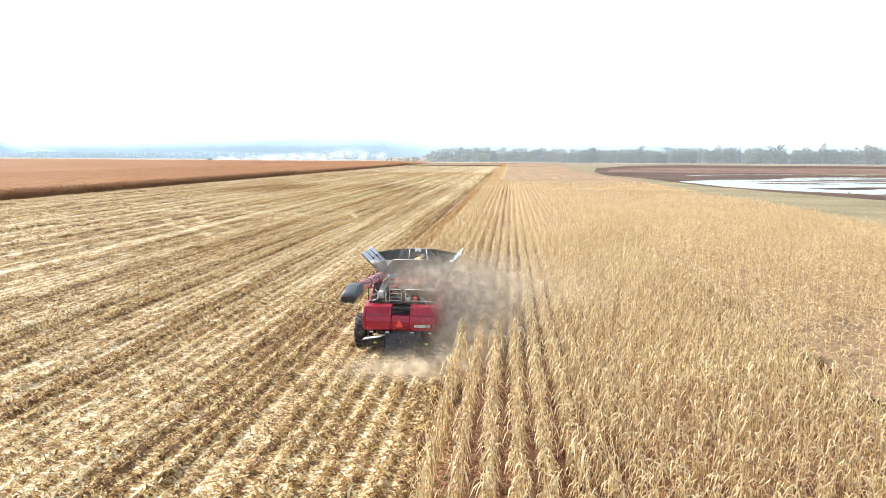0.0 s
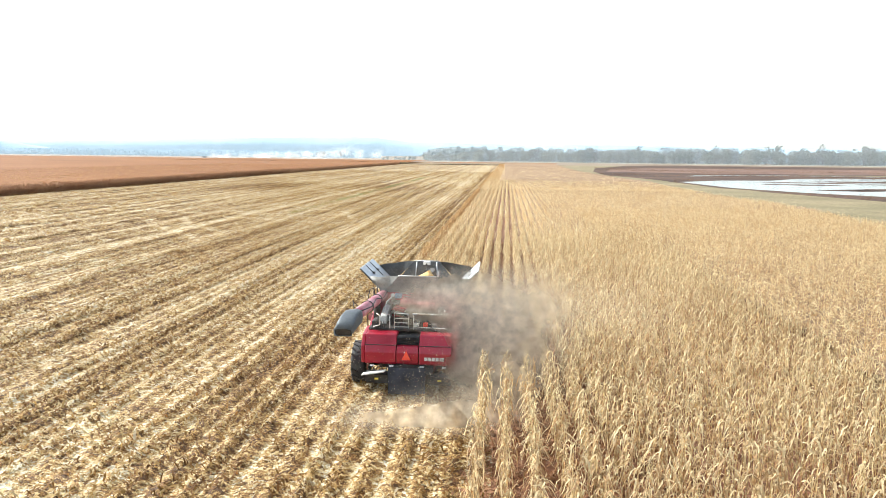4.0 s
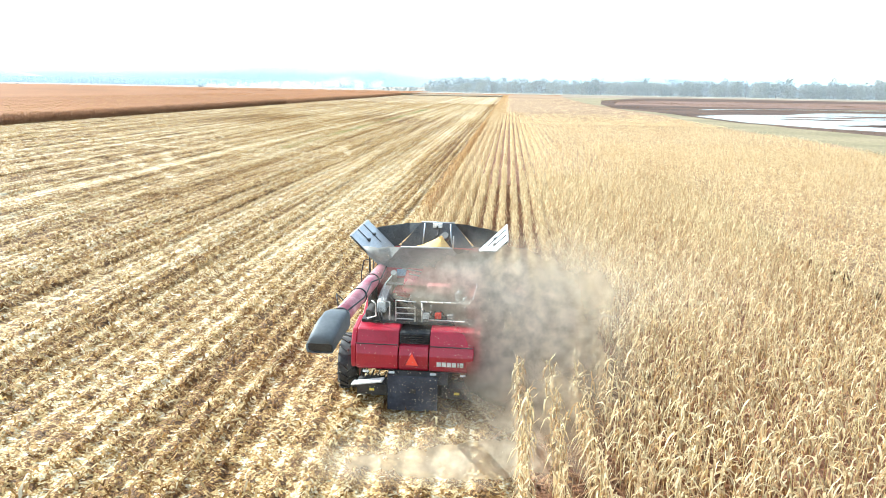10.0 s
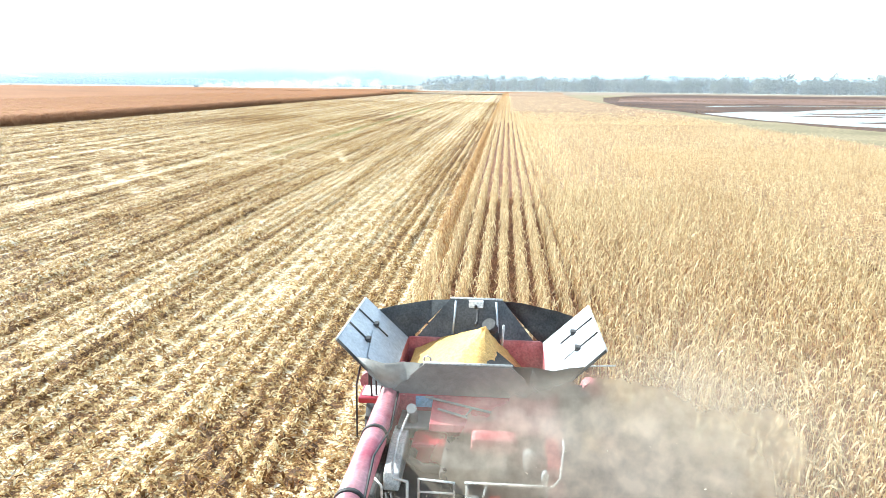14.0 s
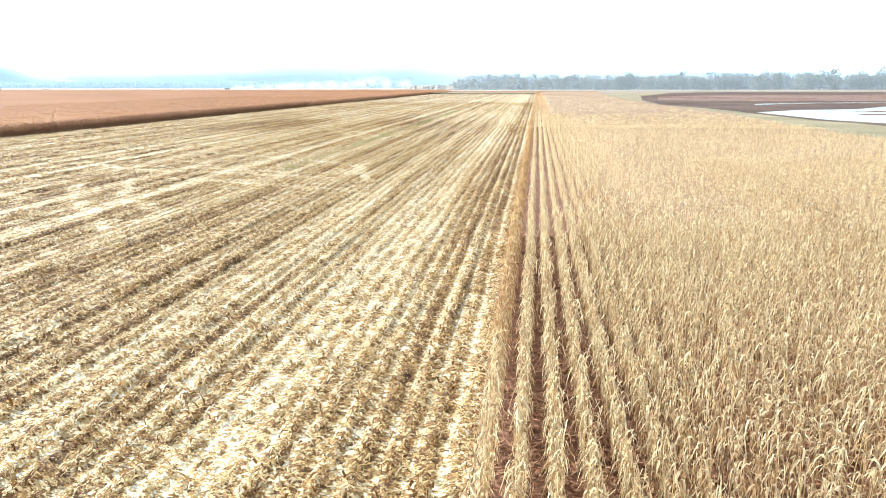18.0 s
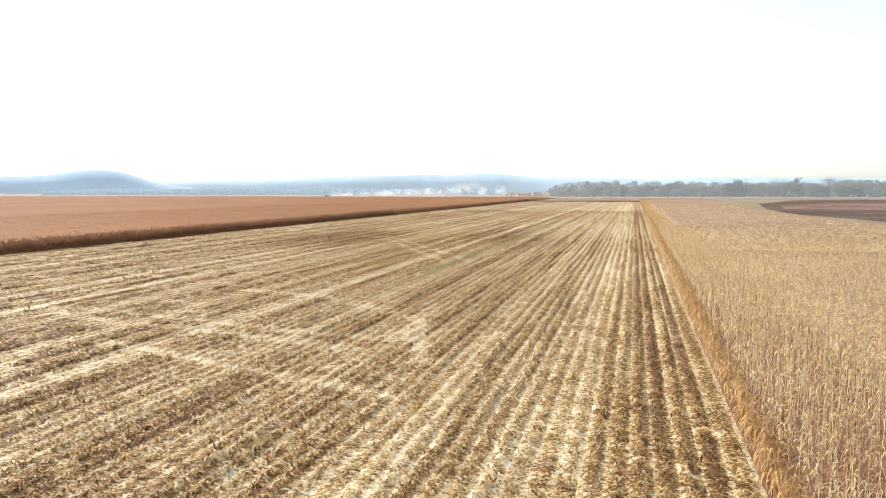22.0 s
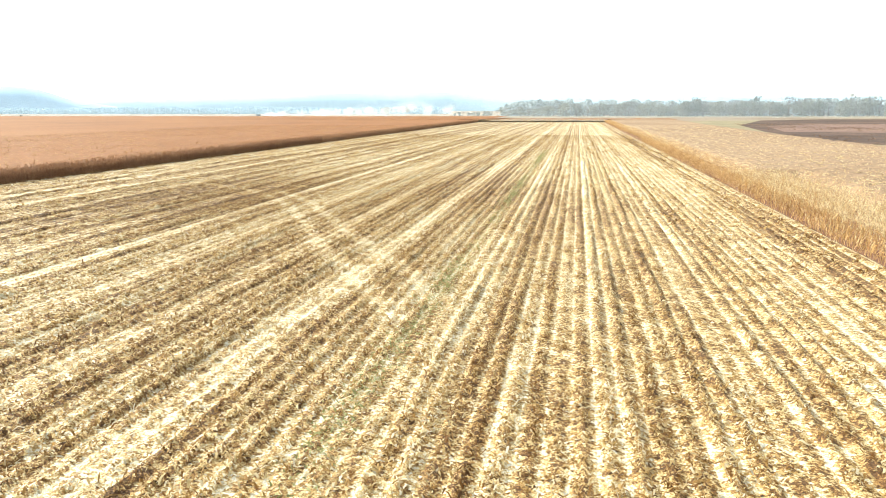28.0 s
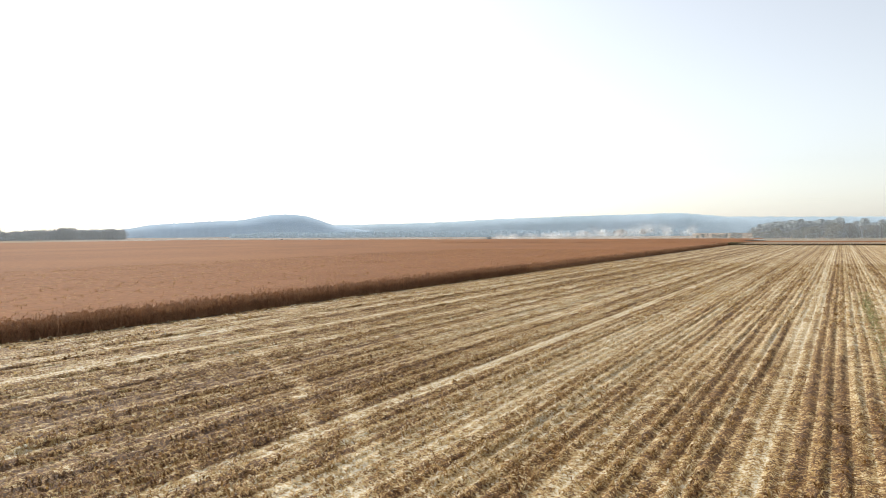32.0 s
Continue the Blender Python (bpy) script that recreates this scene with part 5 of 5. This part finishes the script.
# Cab, steps and platform, mostly behind the tank.
cab = part("cab", extrude_x(B(), [(6.3, 1.7), (6.3, 3.05), (7.9, 2.85), (8.1, 1.9), (7.8, 1.6)], -0.95, 0.95, 0.05), M_GLASS, combine, "dark glazed cab")
part("cab_roof", extrude_x(B(), [(6.25, 3.06), (6.3, 3.2), (7.9, 3.0), (8.15, 2.88), (8.1, 2.84)], -1.02, 1.02, 0.03), M_RED, cab)
for sx in (-1, 1):
    part("cab_pillar", box(B(), sx * 0.97 - 0.04, sx * 0.97 + 0.04, 7.95, 8.06, 1.8, 2.8, 0.02), M_BLACK, cab)
    arm = part("mirror_arm", tube(B(), [(sx * 1.0, 7.8, 2.9), (sx * 1.7, 8.0, 2.95), (sx * 1.75, 8.0, 2.7)], 0.025, 6), M_BLACK, cab)
    part("mirror", box(B(), sx * 1.75 - 0.14, sx * 1.75 + 0.14, 7.96, 8.03, 2.4, 2.85, 0.03), M_BLACK, arm)
    part("beacon", tube(B(), [(sx * 0.9, 6.9, 3.1), (sx * 0.9, 6.9, 3.25)], 0.06, 10), M_SMV, cab)
plat = part("cab_platform", box(B(), -2.3, -1.66, 6.5, 7.9, 1.9, 2.0, 0.02), M_RED, combine, "red step platform")
part("tread_plate", box(B(), -2.24, -1.72, 6.55, 7.85, 2.0, 2.015), M_PALE, plat)
side_step = part("side_platform", box(B(), -2.42, -1.72, 4.75, 5.4, 2.16, 2.3, 0.03), M_RED, combine, "red platform above the wheel")
part("tread_plate", box(B(), -2.36, -1.78, 4.85, 5.35, 2.3, 2.312), M_PALE, side_step)
for pts in ([(-2.44, 4.7, 1.4), (-2.44, 4.72, 2.6), (-2.36, 4.78, 3.0), (-2.26, 4.8, 3.06), (-2.16, 4.82, 3.0), (-2.14, 4.85, 2.3)],
            [(-2.05, 4.9, 2.3), (-2.05, 4.9, 3.1)], [(-1.92, 4.9, 2.3), (-1.92, 4.9, 3.15), (-1.82, 4.9, 3.2), (-1.8, 5.4, 3.2)], [(-2.3, 5.4, 2.3), (-2.3, 5.4, 3.0), (-2.2, 4.9, 3.05)]):
    part("ladder_rail", tube(B(), pts, 0.022, 8), M_BLACK, combine, "black tubular hand rail")
part("fender", box(B(), -2.4, -1.7, 5.2, 7.0, 2.12, 2.16, 0.01), M_BLACK, combine)
part("feeder_house", extrude_x(B(), [(6.9, 0.9), (6.9, 1.7), (8.6, 1.0), (8.6, 0.35)], -0.7, 0.7, 0.04), M_RED, combine)
part("marker_arm", tube(B(), [(1.6, 6.2, 2.55), (3.2, 6.4, 2.6)], 0.02, 6), M_PALE, combine, "thin pale arm")
bmx = B()
part("warning_lamp", box(bmx, 1.72, 1.84, 4.2, 4.35, 3.0, 3.5, 0.03), M_BLACK, combine)

corn_head = thing("corn_header", pose(-4.86, 8.6, 0), "red corn header with pointed row dividers, lowered in the crop", "corn header")
part("head_frame", box(B(), -3.0, 3.0, -0.1, 0.35, 0.3, 0.8, 0.04), M_DARK, corn_head)
part("cross_auger", tube(B(), [(-2.95, 0.6, 0.62), (2.95, 0.6, 0.62)], 0.2, 14), M_DARK, corn_head)
for i in range(9):
    x = -3.05 + 0.762 * i
    bm = B()
    tube(bm, [(x, 0.4, 0.75), (x, 0.9, 0.7), (x, 1.5, 0.45), (x, 2.0, 0.12)], 0.2, 10, radii=[0.24, 0.24, 0.15, 0.02])
    part("row_divider", bm, M_DUSTY_RED, corn_head)

# Grain in the tank.
r = np.random.default_rng(9)
na, nr = 48, 16
vs, fs = [(0.25, 5.0, 3.92)], []
for j in range(1, nr + 1):
    for k in range(na):
        a, q = k * math.tau / na, j / nr
        sq = 1 / max(abs(math.cos(a)), abs(math.sin(a)))
        rad = 1.62 * q * (1 + (min(sq, 1.22) - 1) * q)
        x, y = rad * math.cos(a), 5.0 + rad * math.sin(a) * 1.15
        vs.append((max(-1.47, min(1.47, 0.25 - 0.2 * q + x * (0.66 if x > 0 else 0.85))), max(3.03, min(5.77, y)), 3.92 - (0.86 + 0.5 * max(0.0, math.cos(a))) * q ** 0.9 + r.normal(0, 0.012)))
for k in range(na):
    fs.append((0, 1 + k, 1 + (k + 1) % na, 1 + (k + 1) % na))
quads = [(1 + j * na + k, 1 + (j + 1) * na + k, 1 + (j + 1) * na + (k + 1) % na, 1 + j * na + (k + 1) % na) for j in range(nr - 1) for k in range(na)]
bm = B()
vv = [bm.verts.new((x - 4.86, y, z)) for x, y, z in vs]
for f in fs:
    bm.faces.new((vv[f[0]], vv[f[1]], vv[f[2]]))
for f in quads:
    bm.faces.new([vv[i] for i in f]).smooth = True
me = bpy.data.meshes.new("grain_heap")
bm.to_mesh(me)
bm.free()
me.materials.append(M_GRAIN)
tagged(new("grain_heap", me), "heap of yellow shelled corn in the open grain tank", "grain")

# ---- distance: trees, hills, far machines, dust ----


def tree_meshes(seed, tall, spread, bare):
    """A trunk with limbs, and a ragged crown of small clumps."""
    r = random.Random(seed)
    bm = B()
    tube(bm, [(0, 0, 0), (r.uniform(-0.2, 0.2), 0, tall * 0.3), (r.uniform(-0.5, 0.5), r.uniform(-0.4, 0.4), tall * 0.8)], 0.3, 6, radii=[0.38, 0.3, 0.08])
    for i in range(6):
        a, h = r.uniform(0, 6.28), tall * r.uniform(0.3, 0.6)
        tube(bm, [(0, 0, h), (math.cos(a) * spread * 0.5, math.sin(a) * spread * 0.5, h + tall * 0.16), (math.cos(a) * spread * 0.9, math.sin(a) * spread * 0.9, h + tall * 0.26)], 0.1, 4, radii=[0.14, 0.09, 0.03])
    trunk = bpy.data.meshes.new("trunk")
    bm.to_mesh(trunk)
    bm.free()
    trunk.materials.append(M_BARK)
    vs, fs = [], []
    lobes = [(r.gauss(0, spread * 0.42), r.gauss(0, spread * 0.42), tall * r.uniform(0.16, 0.80), spread * r.uniform(0.38, 0.62)) for _ in range(11)] + [(0, 0, tall * 0.86, spread * 0.4)]
    for i in range(330 if not bare else 230):
        x, y, z, q = r.choice(lobes)
        d = Vector((r.gauss(0, 1), r.gauss(0, 1), r.gauss(0, 0.8))).normalized() * q * r.uniform(0.55, 1.0)
        c = Vector((x, y, z)) + d
        s = r.uniform(0.45, 0.95) * (0.6 if bare else 1)
        u = Vector((r.gauss(0, 1), r.gauss(0, 1), r.gauss(0, 1))).normalized()
        w = u.cross(Vector((r.gauss(0, 1), r.gauss(0, 1), r.gauss(0, 1)))).normalized()
        n = len(vs)
        vs += [c + u * s, c + w * s, c - u * s * 0.9, c - w * s * 1.1]
        fs.append((n, n + 1, n + 2, n + 3))
    crown = mesh_of("crown", [tuple(v) for v in vs], fs)
    crown.materials.append(M_LEAF_GREY if bare else M_LEAF)
    return trunk, crown


TREES = [tree_meshes(s, *q) for s, q in enumerate(((13, 6.5, False), (15, 7.0, False), (11, 6.5, False), (16, 5.5, True), (14, 6.5, True), (18, 4.5, True)))]
# Grove crowns swap to the leaf with haze blue in its colour.
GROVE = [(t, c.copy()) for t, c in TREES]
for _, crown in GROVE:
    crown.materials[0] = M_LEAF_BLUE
r = random.Random(17)
for i in range(170):
    t = i / 169
    x = -190 + 990 * t + r.uniform(-4, 4)
    y = 1010 + r.uniform(-18, 30) - 0.02 * x
    k = r.choice((0, 1, 2, 2, 3, 4, 0, 1, 2, 5) if x > 60 else (0, 2, 2, 4, 3, 0))
    sc = min(1, max(0.33, (x + 230) / 190)) * r.uniform(1.15, 1.65) * (0.88 if x < 100 else 1.0 + 0.0003 * x)
    root = thing("tree", pose(x, y, -0.05, 0, 0, r.uniform(0, 360)), "grey half-bare autumn tree in the far treeline" if k > 2 else "olive-brown autumn tree in the far treeline", "tree", "trees behind the fields")
    root.scale = (sc, sc, sc)
    for nm, me in zip(("trunk", "crown"), TREES[k]):
        new(nm, me).parent = root
big = thing("tree", pose(118, 1004, -0.05), "tall round-crowned autumn tree standing out of the treeline", "tree", "trees behind the fields")
big.scale = (1.75, 1.75, 1.75)
for nm, me in zip(("trunk", "crown"), TREES[0]):
    new(nm, me).parent = big
for i in range(60):
    a = radians(54.5 + 8.5 * i / 59)
    d = 1790 + r.uniform(-35, 60)
    k = r.choice((0, 2, 4, 2, 4))
    sc = r.uniform(1.5, 2.4)
    root = thing("tree", pose(-35 - math.sin(a) * d, 132 + math.cos(a) * d, -0.05, 0, 0, r.uniform(0, 360)), "tree in a grove beyond the corn, its crown painted haze-blue", "tree", "grove beyond the corn")
    root.scale = (sc, sc, sc)
    for nm, me in zip(("trunk", "crown"), GROVE[k]):
        new(nm, me).parent = root


def far_wood(name, x0, x1, y, depth, tall, count, seed, mat, label):
    """A strip of far wood: many small ragged clumps from the ground to an uneven top."""
    g = np.random.default_rng(seed)
    x = g.uniform(x0, x1, count)
    crown = np.floor(x / 9.0 + 0.3 * np.sin(x * 0.05)).astype(int)             # one crown after another, each of its own height
    tops = np.random.default_rng(seed + 60).uniform(0.55, 1.05, 2000)
    dome = 1 - 0.5 * np.abs((x / 9.0 + 0.3 * np.sin(x * 0.05)) % 1 - 0.5) ** 2
    top = tall * tops[crown % 2000] * dome * (0.92 + 0.08 * np.sin(x * 0.02 + seed))
    c = np.stack([x, y + g.uniform(0, depth, count), g.uniform(0, 1, count) ** 0.7 * top], -1)
    u, w = g.normal(0, 1, (count, 3)), g.normal(0, 1, (count, 3))
    u /= np.linalg.norm(u, axis=1)[:, None]
    w -= u * (u * w).sum(1)[:, None]
    w /= np.linalg.norm(w, axis=1)[:, None]
    s = g.uniform(1.1, 2.6, count)[:, None] * (1.5 if y > 1200 else 1)
    v = np.stack([c + u * s, c + w * s, c - u * s, c - w * s], 1).reshape(-1, 3)
    return stuff(name, v, np.arange(4 * count).reshape(-1, 4), mat, label, "wood")


far_wood("far_wood", -130, 820, 1050, 60, 23, 30000, 2, M_WOOD_FAR, "dense far woodland behind the treeline, paled blue-grey by painted haze")
# The western wood takes the ridge's glowing blue: haze painted into its colour.
far_wood("far_wood_west", -1500, -300, 1500, 120, 14, 34000, 3, M_RIDGE, "far wood at the foot of the hills in the ridge's glowing haze blue")


def ridge(name, far, rows, mat, label, seed):
    """A wooded hill far off: a long slope whose top follows bearings (degrees left of the rows) and heights in metres."""
    g = np.random.default_rng(seed)
    bear = np.arange(rows[0][0], rows[-1][0], 0.12)
    h = np.interp(bear, [a for a, _ in rows], [b for _, b in rows])
    vs = []
    for k, (back, lift) in enumerate(((0, 0.0), (30, 0.55), (90, 0.85), (160, 1.0), (600, 0.6))):
        d = far + back
        jit = g.uniform(-0.5, 1, len(bear)) * 2.0 * (k > 0)
        vs.append(np.stack([-np.sin(np.radians(bear)) * d - 15, np.cos(np.radians(bear)) * d + 40, h * lift + jit], -1))
    n = len(bear)
    f = [(k * n + i, k * n + i + 1, (k + 1) * n + i + 1, (k + 1) * n + i) for k in range(4) for i in range(n - 1)]
    return stuff(name, np.concatenate(vs), f, mat, label, "hill", "structure")


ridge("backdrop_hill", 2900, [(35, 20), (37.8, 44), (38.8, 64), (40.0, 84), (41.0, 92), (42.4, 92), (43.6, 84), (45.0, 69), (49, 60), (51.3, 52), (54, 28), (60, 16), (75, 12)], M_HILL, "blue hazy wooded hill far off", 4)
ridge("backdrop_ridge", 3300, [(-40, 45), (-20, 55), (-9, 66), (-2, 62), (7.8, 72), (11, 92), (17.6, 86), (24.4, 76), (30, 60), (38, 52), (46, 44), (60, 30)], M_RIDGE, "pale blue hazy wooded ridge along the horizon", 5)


def far_machine(at, label, size):
    """A small far harvester: body, tank, cab and wheels."""
    root = thing("far_harvester", at, label, "combine harvester", "far machines")
    part("body", box(B(), -1.6, 1.6, 0, 6.0, 1.0, 3.0, 0.1), M_DARK, root)
    part("grain_tank", extrude_x(B(), [(1.8, 3.0), (1.5, 4.0), (5.0, 4.0), (4.6, 3.0)], -1.7, 1.7), M_GREY, root)
    part("cab", box(B(), -0.9, 0.9, 6.0, 7.6, 1.7, 3.7, 0.1), M_GLASS, root)
    part("header", box(B(), -3.5, 3.5, 8.2, 9.4, 0.3, 1.1, 0.1), M_DARK, root)
    for x in (-1.8, 1.8):
        part("wheel", tube(B(), [(x - 0.3, 5.0, 1.0), (x + 0.3, 5.0, 1.0)], 1.0, 16), M_BLACK, root)
        part("wheel", tube(B(), [(x - 0.25, 1.0, 0.7), (x + 0.25, 1.0, 0.7)], 0.7, 16), M_BLACK, root)
    root.scale = (size, size, size)


far_machine(pose(-432, 950, 0, 0, 0, 80), "small dark combine harvester working in a far field", 0.9)
far_machine(pose(-700, 850, 0, 0, 0, 70), "tiny dark machine parked beyond the corn", 0.7)
far_machine(pose(-640, 860, 0, 0, 0, 100), "tiny dark machine standing beyond the corn", 0.6)


def dust(name, centres, sizes, counts, grain, mat, label, seed):
    """A cloud of tiny flecks in the air, thick in the middle of each puff and thinning outwards."""
    g = np.random.default_rng(seed)
    ps = []
    for c, s, n in zip(centres, sizes, counts):
        ps.append(np.array(c) + g.normal(0, 1, (n, 3)) * np.array(s) * 0.5)
    p = np.concatenate(ps)
    p = p[p[:, 2] > 0.03]
    n = len(p)
    u, w = g.normal(0, 1, (n, 3)), g.normal(0, 1, (n, 3))
    s = grain * g.uniform(0.4, 1.3, n)[:, None]
    u *= s / np.linalg.norm(u, axis=1)[:, None]
    w *= s / np.linalg.norm(w, axis=1)[:, None]
    v = np.stack([p, p + u, p + w], 1).reshape(-1, 3)
    return stuff(name, v, np.arange(3 * n).reshape(-1, 3), mat, label, "dust")


def haze_puffs(name, puffs, mat, label, seed):
    """Airborne dust: soft upright flecks, crowded in the middle of each puff. A puff: centre, spread, count, fleck radius, thickness."""
    g = np.random.default_rng(seed)
    vs, dens, sides = [], [], 8
    for c, s, n, rad, thick in puffs:
        o = np.array(c) + g.normal(0, 1, (n, 3)) * np.array(s) * 0.5
        o[:, 2] = np.maximum(o[:, 2], 0.2)
        u = np.array((1.0, 0, 0)) + g.normal(0, 0.25, (n, 3))
        w = np.array((0, 0, 1.0)) + g.normal(0, 0.25, (n, 3))
        u /= np.linalg.norm(u, axis=1)[:, None]
        w -= u * (u * w).sum(1)[:, None]
        w *= 0.75 / np.linalg.norm(w, axis=1)[:, None]
        r = rad * g.uniform(0.6, 1.4, n)[:, None]
        ring = [o + r * (u * math.cos(k * math.tau / sides) + w * math.sin(k * math.tau / sides)) * g.uniform(0.75, 1.1, n)[:, None] for k in range(sides)]
        half = [o + (q - o) * 0.5 for q in ring]
        vs.append(np.stack([o] + half + ring, 1).reshape(-1, 3))
        dens.append(np.tile(np.array([1.0] + [0.5] * sides + [0.0] * sides) * thick, n))
    v = np.concatenate(vs)
    k = np.arange(len(v) // (1 + 2 * sides))[:, None] * (1 + 2 * sides)
    f = []
    for i in range(sides):
        j = (i + 1) % sides
        f += [k + np.array([[0, 1 + i, 1 + j]]), k + np.array([[1 + i, 1 + sides + i, 1 + sides + j]]), k + np.array([[1 + i, 1 + sides + j, 1 + j]])]
    ob = stuff(name, v, np.concatenate(f), mat, label, "dust")
    at = ob.data.attributes.new("veil_share", "FLOAT", "POINT")
    at.data.foreach_set("value", np.concatenate(dens).astype(np.float32))
    return ob


def dust_curtain(name, at, lean, size, step, blobs, mat, label, seed, ragged=0.32):
    """Airborne dust as one thin leaning curtain: it is thickest round each blob (x, height, spread across, spread up, thickness) and drifts off in wisps."""
    nx, nz = int(size[0] / step) + 1, int(size[1] / step) + 1
    a, b = np.meshgrid(np.linspace(-size[0] / 2, size[0] / 2, nx), np.linspace(0, size[1], nz))
    q = sum(t * np.exp(-((a - x) / sx) ** 2 - ((b - z) / sz) ** 2) for x, z, sx, sz, t in blobs)
    wisp = np.array([noise.fractal((u / (11 * step), w / (11 * step), seed * 3.7), 0.9, 2.1, 4) for u, w in zip(a.ravel(), b.ravel())]).reshape(a.shape)
    q = np.clip(q * (1 + ragged * wisp), 0, 1)
    rim = np.minimum.reduce([(a + size[0] / 2) / (6 * step), (size[0] / 2 - a) / (6 * step), (size[1] - b) / (6 * step), 0.15 + b / (5 * step), np.ones_like(a)])
    bulge = 0.06 * size[1] * np.sin(a / size[0] * 5 + seed)
    v = np.stack([at[0] + a, at[1] + b * math.sin(radians(lean)) + bulge, at[2] + b * math.cos(radians(lean))], -1).reshape(-1, 3)
    i = np.arange(nx * nz).reshape(nz, nx)
    ob = stuff(name, v, np.stack([i[:-1, :-1], i[:-1, 1:], i[1:, 1:], i[1:, :-1]], -1).reshape(-1, 4), mat, label, "dust")
    at_share = ob.data.attributes.new("veil_share", "FLOAT", "POINT")
    at_share.data.foreach_set("value", (q * np.clip(rim, 0, 1)).ravel().astype(np.float32))
    return ob


CX = -4.86
DUST_LABEL = "drifting tan dust behind and beside the harvester"
for n_layer, (at, lean, size, step, blobs) in enumerate((
        ((CX + 1.4, -4.2, 0.05), 22, (11, 3.0), 0.2, [(-1.6, 0.35, 2.0, 0.65, 0.72), (1.2, 0.5, 2.0, 0.9, 0.78)]),
        ((CX + 1.6, -2.4, 0.05), 22, (11, 4.0), 0.2, [(-1.4, 0.1, 2.0, 0.5, 0.5), (1.4, 0.8, 1.8, 1.3, 0.7), (2.4, 1.4, 1.3, 1.2, 0.3)]),
        ((CX + 2.6, -0.8, 0.05), 22, (12, 6.2), 0.2, [(-2.7, 3.4, 1.3, 0.9, 0.26), (-0.3, 1.8, 1.2, 1.8, 0.80), (0.9, 2.6, 1.3, 1.7, 0.40), (-1.4, 3.7, 1.7, 1.0, 0.50), (0.4, 3.8, 1.6, 1.3, 0.5), (1.8, 1.8, 1.6, 1.6, 0.42)]),
        ((CX + 6.9, 1.2, 0.05), 18, (13, 7.4), 0.2, [(-3.1, 1.8, 1.7, 1.9, 0.46), (-2.2, 3.4, 1.8, 1.4, 0.30), (0.6, 2.6, 2.2, 1.4, 0.13)]),
        ((CX + 7.4, 4.2, 0.05), 16, (15, 7.6), 0.2, [(-3.4, 2.6, 1.9, 1.9, 0.34), (0.0, 2.8, 2.8, 1.5, 0.16), (3.0, 2.6, 2.2, 1.4, 0.08)]))):
    dust_curtain("dust_cloud", at, lean, size, step, blobs, M_DUST, DUST_LABEL, n_layer + 1)
dust("flying_chaff", [(CX + 1.5, -1.0, 1.4), (CX + 0.5, -2.0, 1.0), (CX + 3.5, 0.5, 2.2)], [(3.5, 3.0, 2.2), (4.0, 2.5, 1.6), (4.0, 4.0, 2.4)], [1100, 1100, 1100], 0.022, M_SPECK,
     "specks of chaff flying behind the harvester", 8)
haze_puffs("far_dust_cloud", [((-424 + 16 * i, 965 + 2 * i, 3.0 + 0.5 * i), (18, 8, 1.0 + 0.3 * i), 6, 7.0 + 0.5 * i, 1.0 - 0.03 * i) for i in range(15)], M_FAR_DUST,
           "long pale dust trail behind a far harvester", 7)
# Upright sheet standing in for autumn haze before far trees and hills, thinning upwards.
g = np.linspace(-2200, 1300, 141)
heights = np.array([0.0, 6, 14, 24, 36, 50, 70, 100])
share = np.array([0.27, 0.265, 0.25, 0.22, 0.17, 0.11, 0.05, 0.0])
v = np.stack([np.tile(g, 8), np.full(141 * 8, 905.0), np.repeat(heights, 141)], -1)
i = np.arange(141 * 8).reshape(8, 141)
bank = stuff("haze_sheet", v, np.stack([i[:-1, :-1], i[:-1, 1:], i[1:, 1:], i[1:, :-1]], -1).reshape(-1, 4), M_HAZE, "pale bluish sheet standing in for haze before the far trees", "haze")
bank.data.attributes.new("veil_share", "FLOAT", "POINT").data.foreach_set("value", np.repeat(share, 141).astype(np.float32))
